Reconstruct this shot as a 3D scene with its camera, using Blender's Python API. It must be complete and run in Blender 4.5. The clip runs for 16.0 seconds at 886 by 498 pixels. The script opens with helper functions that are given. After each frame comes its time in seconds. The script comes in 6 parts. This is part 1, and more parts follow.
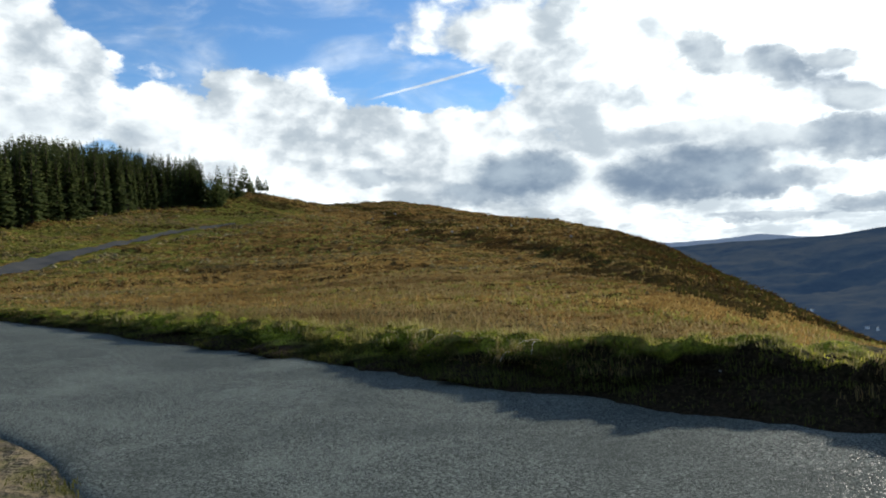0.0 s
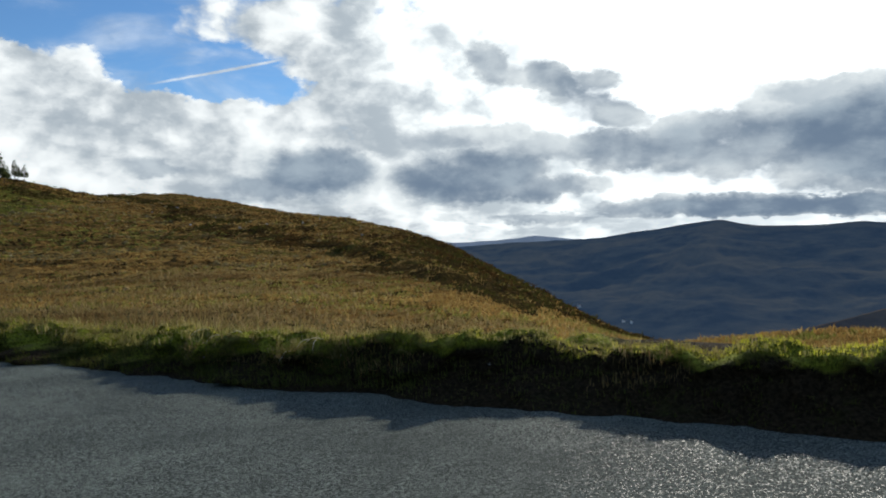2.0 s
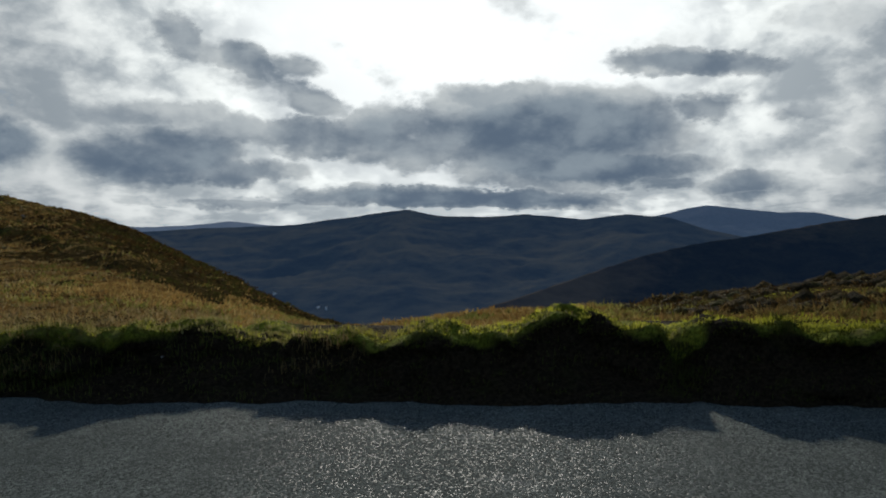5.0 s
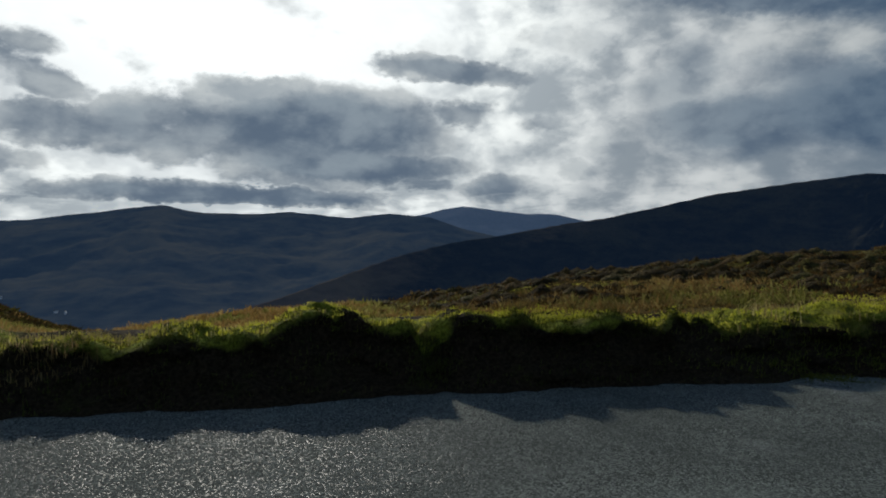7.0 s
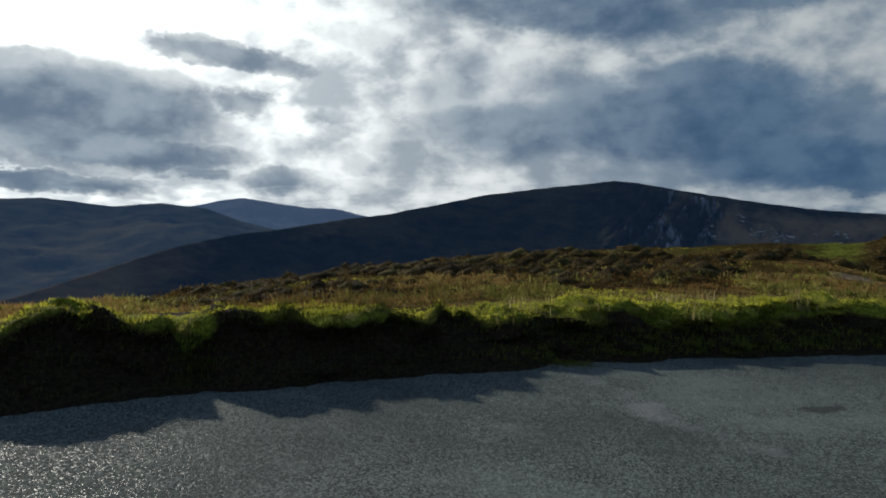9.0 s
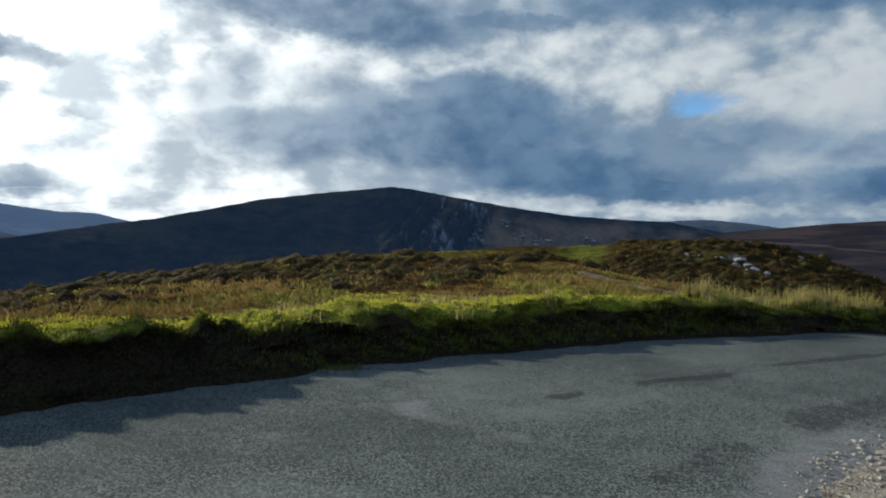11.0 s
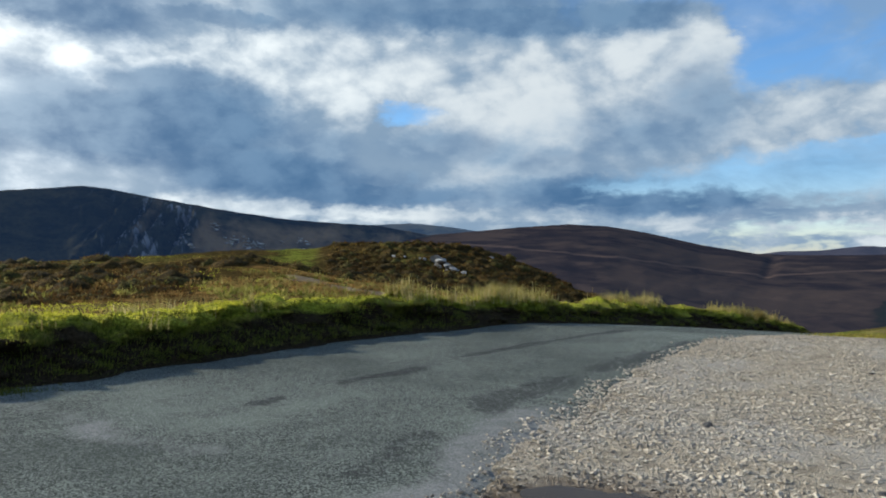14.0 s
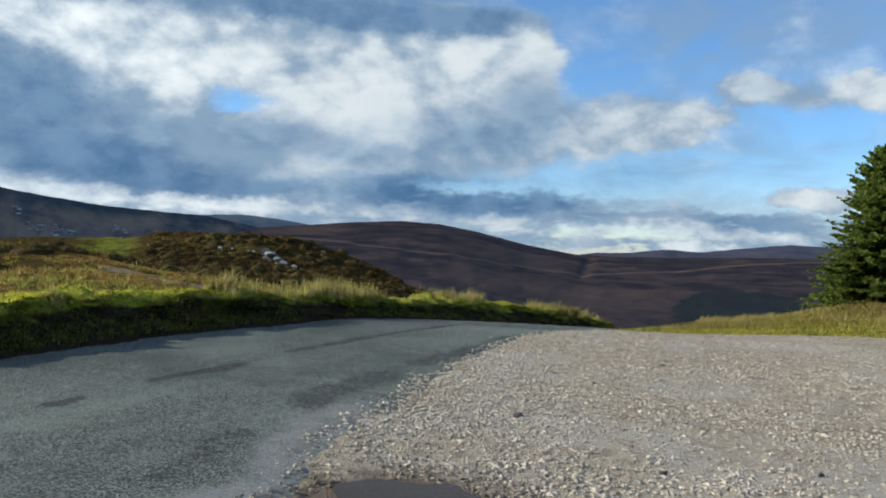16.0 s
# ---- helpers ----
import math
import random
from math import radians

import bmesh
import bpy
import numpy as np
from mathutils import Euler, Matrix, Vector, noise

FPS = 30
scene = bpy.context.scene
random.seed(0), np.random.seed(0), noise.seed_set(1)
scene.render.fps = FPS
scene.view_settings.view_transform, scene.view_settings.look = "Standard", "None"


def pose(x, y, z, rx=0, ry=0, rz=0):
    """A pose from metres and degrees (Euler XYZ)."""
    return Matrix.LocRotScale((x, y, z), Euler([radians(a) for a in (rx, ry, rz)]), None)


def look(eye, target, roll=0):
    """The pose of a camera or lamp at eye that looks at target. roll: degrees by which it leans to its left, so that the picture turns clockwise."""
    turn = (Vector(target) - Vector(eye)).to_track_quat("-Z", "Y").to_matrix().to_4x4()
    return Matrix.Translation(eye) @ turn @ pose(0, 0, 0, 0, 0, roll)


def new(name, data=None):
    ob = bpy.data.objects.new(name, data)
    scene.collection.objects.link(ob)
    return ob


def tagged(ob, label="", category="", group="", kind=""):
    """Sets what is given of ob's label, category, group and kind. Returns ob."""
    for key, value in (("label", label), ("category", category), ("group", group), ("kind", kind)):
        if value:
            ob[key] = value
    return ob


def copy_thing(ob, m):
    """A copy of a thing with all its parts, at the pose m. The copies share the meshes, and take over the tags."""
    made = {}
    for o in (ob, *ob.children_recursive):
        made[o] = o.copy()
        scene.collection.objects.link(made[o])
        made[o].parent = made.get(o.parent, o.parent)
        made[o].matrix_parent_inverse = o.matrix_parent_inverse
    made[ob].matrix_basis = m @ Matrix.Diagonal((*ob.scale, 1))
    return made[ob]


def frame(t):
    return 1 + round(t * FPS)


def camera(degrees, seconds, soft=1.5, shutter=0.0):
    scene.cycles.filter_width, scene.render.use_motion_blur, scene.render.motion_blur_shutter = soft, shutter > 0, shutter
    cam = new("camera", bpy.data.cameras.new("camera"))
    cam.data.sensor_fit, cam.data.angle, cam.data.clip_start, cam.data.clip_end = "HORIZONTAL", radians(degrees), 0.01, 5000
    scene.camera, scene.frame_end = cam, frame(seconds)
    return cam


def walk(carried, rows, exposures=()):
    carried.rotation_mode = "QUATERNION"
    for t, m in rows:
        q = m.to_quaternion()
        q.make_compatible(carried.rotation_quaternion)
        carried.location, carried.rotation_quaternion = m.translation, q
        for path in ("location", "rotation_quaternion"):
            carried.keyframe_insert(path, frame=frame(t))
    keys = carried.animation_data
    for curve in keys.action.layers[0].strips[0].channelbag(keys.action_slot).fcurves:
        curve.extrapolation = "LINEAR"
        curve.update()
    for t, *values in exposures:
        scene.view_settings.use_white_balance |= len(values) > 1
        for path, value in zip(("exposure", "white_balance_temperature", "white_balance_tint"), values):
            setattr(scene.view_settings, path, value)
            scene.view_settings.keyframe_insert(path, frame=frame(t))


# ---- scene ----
cam = camera(62.43, 16.0, soft=1.95)

# the camera is held out and swung on a circle of 0.4 m beside the road
EYE, ARM = 1.6, 0.4
TURN = [
    (0, 0.00, 0.62, 1.39), (0.5, -3.43, 0.56, 0.88), (1, -7.57, 0.45, 0.50), (1.5, -12.05, 0.38, 0.44),
    (2, -16.21, 0.17, 0.69), (2.5, -20.51, 0.17, 0.93), (3, -25.37, -0.17, 0.66), (5.5, -44.10, -1.19, -0.13),
    (6, -49.24, -1.33, -0.26), (6.5, -53.45, -1.14, -0.19), (7, -57.91, -1.07, -0.37), (7.5, -61.93, -1.52, -0.56),
    (8, -66.69, -2.12, -0.43), (8.5, -71.39, -2.07, -0.89), (9, -74.90, -1.19, -1.60), (9.5, -80.77, -0.27, -2.25),
    (10, -84.98, -0.46, -1.66), (12.5, -102.73, 0.73, -1.70), (13, -106.19, 0.73, -1.51), (13.5, -110.00, 0.67, -1.08),
    (14, -114.29, 0.24, -0.62), (14.5, -117.39, 0.66, -1.47), (15, -120.34, 1.10, -1.87), (15.5, -123.28, 1.19, -2.48),
    (16, -127.30, 0.17, -2.08)]
walk(cam, [(t, pose(ARM * math.sin(radians(-yaw)), ARM * (math.cos(radians(-yaw)) - 1), EYE, 90 + pitch, roll, yaw))
           for t, yaw, pitch, roll in TURN],
     exposures=[(0, -0.02), (3, -0.56), (5.5, -0.95), (8, -0.80), (10, -0.22), (12.5, 0.27), (16, 0.42)])

# ---- light ----
SUN_AZ, SUN_EL = 41.0, 21.5
sun = new("sun", bpy.data.lights.new("sun", "SUN"))
sun.data.energy, sun.data.angle, sun.data.color = 5.0, radians(0.6), (1.0, 0.95, 0.84)
sun_way = Vector((math.sin(radians(SUN_AZ)) * math.cos(radians(SUN_EL)), math.cos(radians(SUN_AZ)) * math.cos(radians(SUN_EL)),
                  math.sin(radians(SUN_EL))))
sun.matrix_world = look(sun_way * 900, (0, 0, 0))


class Nodes:
    """Small help for node trees."""

    def __init__(self, tree):
        self.tree = tree
        tree.nodes.clear()

    def add(self, kind, **props):
        node = self.tree.nodes.new(kind)
        for key, value in props.items():
            setattr(node, key, value)
        return node

    def put(self, socket, value):
        if isinstance(value, bpy.types.NodeSocket):
            self.tree.links.new(value, socket)
        elif value is not None:
            socket.default_value = value

    def math(self, op, a, b=None, c=None, clamp=False):
        node = self.add("ShaderNodeMath", operation=op, use_clamp=clamp)
        for socket, value in zip(node.inputs, (a, b, c)):
            self.put(socket, value)
        return node.outputs[0]

    def vec(self, op, a, b=None, out=0):
        node = self.add("ShaderNodeVectorMath", operation=op)
        self.put(node.inputs[0], a)
        self.put(node.inputs[1], b)
        return node.outputs[out]

    def step(self, value, lo, hi, a=0.0, b=1.0, smooth=True):
        node = self.add("ShaderNodeMapRange", interpolation_type="SMOOTHSTEP" if smooth else "LINEAR")
        for socket, v in zip(node.inputs, (value, lo, hi, a, b)):
            self.put(socket, v)
        return node.outputs[0]

    def mix(self, fac, a, b, blend="MIX"):
        node = self.add("ShaderNodeMix", data_type="RGBA", blend_type=blend)
        self.put(node.inputs[0], fac)
        self.put(node.inputs[6], a if isinstance(a, bpy.types.NodeSocket) else (*a, 1.0))
        self.put(node.inputs[7], b if isinstance(b, bpy.types.NodeSocket) else (*b, 1.0))
        return node.outputs[2]

    def noise(self, vector, scale, detail=4.0, rough=0.55, distort=0.0, colour=False):
        node = self.add("ShaderNodeTexNoise")
        self.put(node.inputs["Vector"], vector)
        self.put(node.inputs["Scale"], scale)
        self.put(node.inputs["Detail"], detail)
        self.put(node.inputs["Roughness"], rough)
        self.put(node.inputs["Distortion"], distort)
        return node.outputs["Color" if colour else "Fac"]

    def voronoi(self, vector, scale, out="Distance", feature="F1", randomness=1.0, detail=0.0):
        node = self.add("ShaderNodeTexVoronoi", feature=feature, normalize=detail > 0)
        self.put(node.inputs["Detail"], detail)
        self.put(node.inputs["Roughness"], 0.6)
        self.put(node.inputs["Vector"], vector)
        self.put(node.inputs["Scale"], scale)
        self.put(node.inputs["Randomness"], randomness)
        return node.outputs[out]


# clouds of the day: bearing, height above the horizon, half width, half height, weight, slant (degrees)
CUMULUS = [
    (-29.7, 15.5, 3.6, 4.0, 1, 0), (-28.0, 13.2, 4.3, 3.8, 1, 0), (-30.1, 10.7, 4.6, 3.1, 1, 0), (-20.7, 10.3, 3.9, 2.6, 1, 0),
    (-18.8, 8.6, 3.4, 1.8, 0.9, 0), (-16.6, 14.3, 1.7, 2.0, 0.8, 0), (-15.1, 12.0, 2.6, 2.7, 0.9, 0), (-10.4, 10.6, 5.7, 2.9, 1, 0),
    (-6.1, 10.8, 2.9, 1.9, 0.9, 0), (-13.5, 7.6, 6.5, 2.0, 0.9, 0), (-20.2, 14.3, 2.5, 0.8, 0.45, 0), (-5.7, 8.5, 9.7, 2.0, 0.9, 0),
    (1.9, 10.6, 5.8, 0.8, 0.7, 0), (4.5, 9.1, 7.5, 1.4, 0.8, 0), (10.3, 16.1, 4.8, 2.7, 1, 0), (8.3, 13.0, 2.6, 1.2, 0.5, 0), (0.7, 5.6, 13.0, 2.8, 1, 0)]
BANKS = [
    (20.1, 12.1, 13.7, 9.7, 1.2, 0), (40.4, 11.5, 35.4, 13.3, 1.2, 0), (62.9, 8.4, 35.4, 12.4, 1.1, 0), (94.2, 10.2, 21.8, 12.4, 1, 0),
    (102.1, 12.4, 26.5, 12.4, 0.9, 0), (125.8, 10.7, 11.2, 4.4, 1, 0), (121.6, 10.8, 13.3, 5.8, 1, 0), (143.8, 9.5, 8.1, 2.2, 0.62, 0),
    (154.2, 12.4, 6.7, 2.2, 0.6, 0), (115.6, 3.2, 30.6, 2.0, 0.8, 0), (143.0, 2.0, 25.0, 1.7, 0.72, 0), (13.0, 2.6, 43.3, 2.7, 1, 0)]
THICK_SOUTH = [
    (6.6, 6.2, 4.6, 2.1, 1.05, 0), (2.6, 4.9, 3.5, 1.1, 0.8, 0), (-5.3, 6.2, 2.9, 0.8, 0.7, 0), (16.4, 5.3, 4.0, 1.4, 1, 0),
    (20.4, 5.9, 4.6, 2.0, 0.9, 0), (25.6, 5.0, 3.6, 1.0, 0.6, 0), (21.0, 14.3, 2.3, 1.0, 0.5, 0), (26.9, 12.4, 3.0, 1.2, 0.55, 0),
    (21.6, 8.5, 3.7, 1.0, 0.45, 0), (20.9, 14.0, 2.6, 1.2, 0.55, -15), (-29.1, 9.9, 4.3, 1.3, 0.4, 0), (-22.3, 9.5, 2.5, 1.1, 0.35, 0),
    (-10.1, 8.5, 2.0, 0.9, 0.4, 0), (16.3, 5.5, 4.7, 2.0, 0.95, 0), (23.6, 4.8, 4.6, 1.0, 0.8, 0), (16.0, 8.6, 4.3, 1.1, 0.5, 0)]
THICK_SUNWARD = [
    (19.9, 14.4, 2.4, 1.5, 0.7, -25), (25.2, 12.8, 3.8, 1.5, 0.7, -30), (28.4, 10.6, 5.1, 1.5, 0.65, -15), (23.6, 7.9, 3.7, 1.3, 0.6, 0),
    (30.1, 7.6, 6.0, 1.7, 0.75, 0), (37.3, 8.0, 6.6, 2.7, 0.8, 0), (48.3, 8.1, 9.3, 3.3, 1.05, 0), (43.9, 10.8, 4.9, 1.1, 0.7, 0),
    (50.5, 5.4, 8.4, 1.2, 1, 0), (59.0, 9.7, 1.9, 0.7, 0.6, 0), (40.4, 3.0, 11.9, 0.8, 0.85, 0), (23.6, 2.7, 8.3, 0.4, 0.5, 0),
    (61.9, 3.8, 3.2, 1.1, 0.75, 0), (56.5, 4.2, 2.4, 0.7, 0.6, 0)]
THICK_SOUTHWEST = [
    (47.6, 7.6, 8, 3.6, 1, 0), (45.6, 5.5, 5.4, 1.9, 0.4, 0), (59, 9.4, 2.9, 1, 0.7, 0), (59.3, 12.5, 6.9, 0.9, 0.75, -6), (47, 2.7, 5.9, 0.6, 0.85, 0),
    (66.2, 8.8, 2.2, 0.8, 0.6, 0), (61.2, 3.7, 2.3, 1.2, 0.65, 0), (68.4, 5.3, 1.7, 0.8, 0.45, 0), (76.1, 11.9, 2.4, 2.9, 0.6, 0), (79.8, 8.2, 8.3, 2.4, 0.85, 0),
    (90.4, 8.8, 10.6, 3.1, 1, 0), (92.7, 12.2, 5.6, 1.4, 0.8, 0), (99.8, 5.8, 6.9, 1.4, 0.95, 0), (84.3, 16.7, 11, 1.7, 1, -4), (96.4, 16.8, 7.2, 0.9, 0.75, 0)]
THICK_WEST = [
    (82.8, 17.5, 11.7, 1.6, 0.95, 0), (116, 18.5, 17.2, 2, 0.75, 4), (74.5, 10.5, 3.4, 2.1, 0.6, 0), (73.3, 7, 4, 1.9, 0.5, 0), (86.7, 10.4, 5.7, 2.1, 0.8, -12),
    (95.2, 9.7, 7.4, 3, 1, -8), (99.7, 6, 9.2, 2.6, 0.95, -4), (107.7, 4.4, 11.3, 1.1, 0.9, 0), (114.6, 7.8, 6.3, 1.9, 0.6, 0), (129.9, 4.3, 6, 1, 0.95, 0),
    (129.1, 9.1, 5.3, 2.7, 0.5, 10), (132.2, 11, 3, 3, 0.45, 0), (124.3, 5.9, 4.6, 1.1, 0.55, 0), (104.1, 7.9, 4.4, 1.5, 0.6, 0)]
THICK_NORTHWEST = [
    (120.3, 17.6, 16.2, 1.4, 0.85, 0), (104.7, 5.1, 11.2, 1.6, 0.8, 0), (97.7, 11, 3.7, 2.2, 0.75, 0), (133.3, 11.3, 3.9, 3, 0.6, 20), (130.3, 8.9, 6.2, 1.7, 0.6, 8),
    (129.2, 4.5, 11.3, 1.8, 1, 0), (140, 5.4, 7.1, 1.5, 0.8, 4), (123.3, 6.7, 5.7, 1.7, 0.5, 0), (150.1, 2.8, 4.1, 0.7, 0.75, 0), (142.7, 12.9, 5.8, 1.6, 0.4, 0),
    (151.6, 12.6, 3.3, 1.5, 0.4, 0), (137.5, 3, 4.7, 0.5, 0.6, 0), (114.8, 3.9, 5.9, 0.6, 0.5, 0)]
# where the western clouds are lit
LIT_WEST = [
    (83.7, 13.8, 7.5, 2, 1, -18), (105.2, 14.3, 13.1, 2.7, 1, 0), (120.7, 11.3, 6, 3.9, 1, 0), (127.5, 13.7, 4.8, 3.1, 0.95, 0), (74.7, 3.6, 6.6, 1.4, 1, 0),
    (96.3, 3.4, 5.2, 0.9, 0.9, 0), (106.4, 3.1, 10.9, 0.9, 1, 0), (122.1, 2.8, 2.8, 0.9, 0.9, 0)]
LIT_NORTHWEST = [
    (120.6, 10.4, 7, 4.7, 1, 0), (131, 14.2, 5.7, 3.7, 1, 0), (106.3, 13.7, 10, 2.7, 1, 0), (122.6, 2.7, 3.1, 0.8, 1, 0), (107.8, 3.3, 7.8, 0.8, 1, 0),
    (150.2, 12.6, 2.6, 1.6, 0.8, 0), (156.9, 12.2, 2.3, 1.8, 0.8, 0), (154.1, 4.6, 3.2, 0.9, 0.85, 0), (145.9, 2, 7.9, 0.6, 0.7, 0), (147.1, 1, 2.4, 0.4, 0.9, 0),
    (134.1, 2.4, 5.2, 0.8, 0.8, 0), (142.8, 9.6, 8.2, 2.5, 0.6, 0)]
GAPS = [
    (-18.2, 17.2, 10.1, 2.7, 1, 0), (-2.5, 13.3, 5.7, 2.0, 1, 0), (1.9, 12.6, 3.5, 1.1, 0.6, 0), (-24.1, 13.5, 1.8, 1.1, 0.4, 0), (14.5, 14.2, 2.1, 1.2, 0.5, 0), (13.6, 18.0, 3.0, 1.4, 0.8, 0)]
GAPS_NORTHWEST = [
    (111.6, 10.5, 3.9, 1, 0.75, 0), (145.8, 16.8, 9.1, 2.3, 0.7, 0), (155.1, 15.7, 6.9, 2.6, 0.8, 0), (153.2, 8.6, 5.7, 2, 0.55, 0), (144.9, 7.1, 4.8, 1, 0.35, 0),
    (136.7, 14.3, 2.6, 2.5, 0.3, 0), (141, 1.6, 6.2, 0.6, 0.4, 0)]


def build_sky():
    world = bpy.data.worlds.new("sky")
    scene.world, world.use_nodes = world, True
    n = Nodes(world.node_tree)
    way = n.add("ShaderNodeTexCoord").outputs["Generated"]
    sep = n.add("ShaderNodeSeparateXYZ")
    n.put(sep.inputs[0], way)
    az = n.math("DEGREES", n.math("ARCTAN2", sep.outputs[0], sep.outputs[1]))
    el = n.math("DEGREES", n.math("ARCSINE", sep.outputs[2]))
    flat = n.add("ShaderNodeCombineXYZ")
    n.put(flat.inputs[0], az)
    n.put(flat.inputs[1], el)
    uv = flat.outputs[0]
    wide = n.vec("MULTIPLY", uv, (0.8, 1.25, 1.0))      # clouds lie flat towards the horizon

    def swirl(scale, ax, ay):
        c = n.noise(wide, scale, 5.0, 0.6, colour=True)
        return n.vec("MULTIPLY", n.vec("SUBTRACT", c, (0.5, 0.5, 0.5)), (ax, ay, 0.0))

    warped = n.vec("ADD", uv, n.vec("ADD", swirl(0.16, 4.0, 2.0), n.vec("ADD", swirl(0.6, 2.4, 1.5), swirl(2.2, 0.55, 0.45))))

    def clumps(rows, at=None):
        at, total = warped if at is None else at, None
        for a, e, ra, re, amount, slant in rows:
            m = n.add("ShaderNodeMapping", vector_type="TEXTURE")
            n.put(m.inputs[0], at)
            m.inputs["Location"].default_value, m.inputs["Scale"].default_value = (a, e, 0), (ra, re, 1)
            m.inputs["Rotation"].default_value = (0, 0, radians(slant))
            s = n.step(n.vec("LENGTH", m.outputs[0], out=1), 1.55, 0.45, 0.0, amount)
            total = s if total is None else n.math("MAXIMUM", total, s)
        return total

    def heap(at):
        """Heaped cloud: wide swells under rounded puffs."""
        swell = n.noise(at, 0.13, 6.0, 0.50, 0.2)
        puff = n.add("ShaderNodeTexVoronoi", feature="SMOOTH_F1", normalize=True)
        n.put(puff.inputs["Vector"], n.vec("ADD", at, bent))
        for key, value in (("Scale", 0.28), ("Detail", 5.0), ("Roughness", 0.50), ("Lacunarity", 2.2), ("Smoothness", 0.6)):
            puff.inputs[key].default_value = value
        round_tops = n.step(puff.outputs["Distance"], 0.12, 0.62, 0.95, 0.05, False)
        return n.math("ADD", n.math("MULTIPLY", swell, 0.70), n.math("MULTIPLY", round_tops, 0.30))

    bent = swirl(0.45, 1.8, 1.6)
    toward = n.vec("MULTIPLY", n.vec("NORMALIZE", n.vec("SUBTRACT", (SUN_AZ, SUN_EL, 0.0), uv)), (1.3, 1.8, 0.0))
    here, sunward = heap(wide), heap(n.vec("ADD", wide, toward))
    streaks = n.noise(n.vec("MULTIPLY", uv, (0.40, 1.7, 1.0)), 0.70, 7.0, 0.62, 0.4)
    streaks = n.step(streaks, 0.30, 0.70, 0.12, 0.88, False)
    low_sky = n.step(el, 6.0, 1.5, 0.0, 0.5)
    puffs = n.math("SUBTRACT", n.math("ADD", n.math("MULTIPLY", here, n.math("SUBTRACT", 1.0, low_sky)), n.math("MULTIPLY", streaks, low_sky)), 0.5)
    west = n.step(az, 66.0, 102.0)
    lit_field = clumps(LIT_WEST + LIT_NORTHWEST)
    white = n.math("SUBTRACT", n.math("MAXIMUM", clumps(CUMULUS + BANKS), lit_field), clumps(GAPS + GAPS_NORTHWEST))
    cover = n.step(n.math("ADD", white, n.math("MULTIPLY", puffs, n.step(west, 0.0, 1.0, 2.4, 2.0))), n.step(west, 0.0, 1.0, 0.16, 0.06), n.step(west, 0.0, 1.0, 0.50, 0.66))
    veil = n.noise(n.vec("MULTIPLY", uv, (0.5, 1.3, 1.0)), 0.20, 8.0, 0.58, 0.5)
    cover = n.math("MAXIMUM", cover, n.step(n.math("ADD", veil, n.step(az, 115.0, 150.0, 0.0, 0.10)), 0.42, 0.80, 0.0, 0.6))
    dark = clumps(THICK_SOUTH + THICK_SUNWARD + THICK_SOUTHWEST + THICK_WEST + THICK_NORTHWEST)
    up_light = n.vec("MULTIPLY", toward, (0.55, 0.55, 0.0))
    big = [q for q in THICK_SOUTH + THICK_SUNWARD + THICK_SOUTHWEST + THICK_WEST + THICK_NORTHWEST if q[2] * q[3] > 12]
    rim = n.math("SUBTRACT", clumps(big), clumps(big, n.vec("ADD", warped, up_light)))
    dark = n.math("ADD", dark, n.math("MULTIPLY", n.math("MULTIPLY", low_sky, 0.30), n.step(az, 100.0, 80.0)))
    heavy = n.math("ADD", dark, n.math("MULTIPLY", puffs, n.step(west, 0.0, 1.0, 2.7, 1.8)))
    shade = n.step(heavy, n.step(west, 0.0, 1.0, 0.30, 0.14), n.step(west, 0.0, 1.0, 0.70, 0.95))

    # brightness round the veiled sun; sides that face it are lit
    aim = n.vec("DOT_PRODUCT", way, tuple(sun_way), out=1)
    near_sun = n.step(aim, 0.925, 0.985)
    side = n.math("MULTIPLY", n.math("SUBTRACT", here, sunward), 2.4)
    body = n.step(n.math("ADD", n.math("ADD", n.math("MULTIPLY", rim, 0.9), n.math("MULTIPLY", side, 1.2)), n.math("MULTIPLY", puffs, 1.6)), -0.40, 0.55)
    bright = n.math("ADD", n.math("MULTIPLY", lit_field, 0.72), n.math("ADD", n.math("MULTIPLY", puffs, 2.0), n.math("ADD", n.math("MULTIPLY", side, 1.3), n.math("MULTIPLY", rim, 0.5))))
    lit_west = n.mix(n.step(bright, -0.05, 1.15), (0.20, 0.28, 0.385), n.mix(n.step(az, 95.0, 122.0), (0.74, 0.77, 0.79), (0.57, 0.60, 0.63)))
    by_sun = n.step(aim, 0.82, 0.96)
    lit = n.mix(west, n.mix(body, n.mix(by_sun, (0.52, 0.58, 0.65), (0.80, 0.86, 0.92)), n.mix(by_sun, (1.35, 1.35, 1.35), (2.1, 2.1, 2.05))), lit_west)
    lit = n.mix(near_sun, lit, (2.0, 2.0, 2.0))
    core = n.step(n.math("ADD", n.math("MULTIPLY", dark, 0.8), n.math("MULTIPLY", heavy, 0.35)), 0.5, 1.2)
    dim = n.mix(body, n.mix(core, (0.40, 0.47, 0.56), (0.20, 0.27, 0.38)), n.mix(core, (1.05, 1.08, 1.1), (0.48, 0.56, 0.65)))
    dim_west = n.mix(body, n.mix(core, (0.12, 0.20, 0.32), (0.055, 0.125, 0.24)), n.mix(core, (0.25, 0.34, 0.45), (0.13, 0.22, 0.345)))
    glow = n.mix(shade, lit, n.mix(west, dim, dim_west))
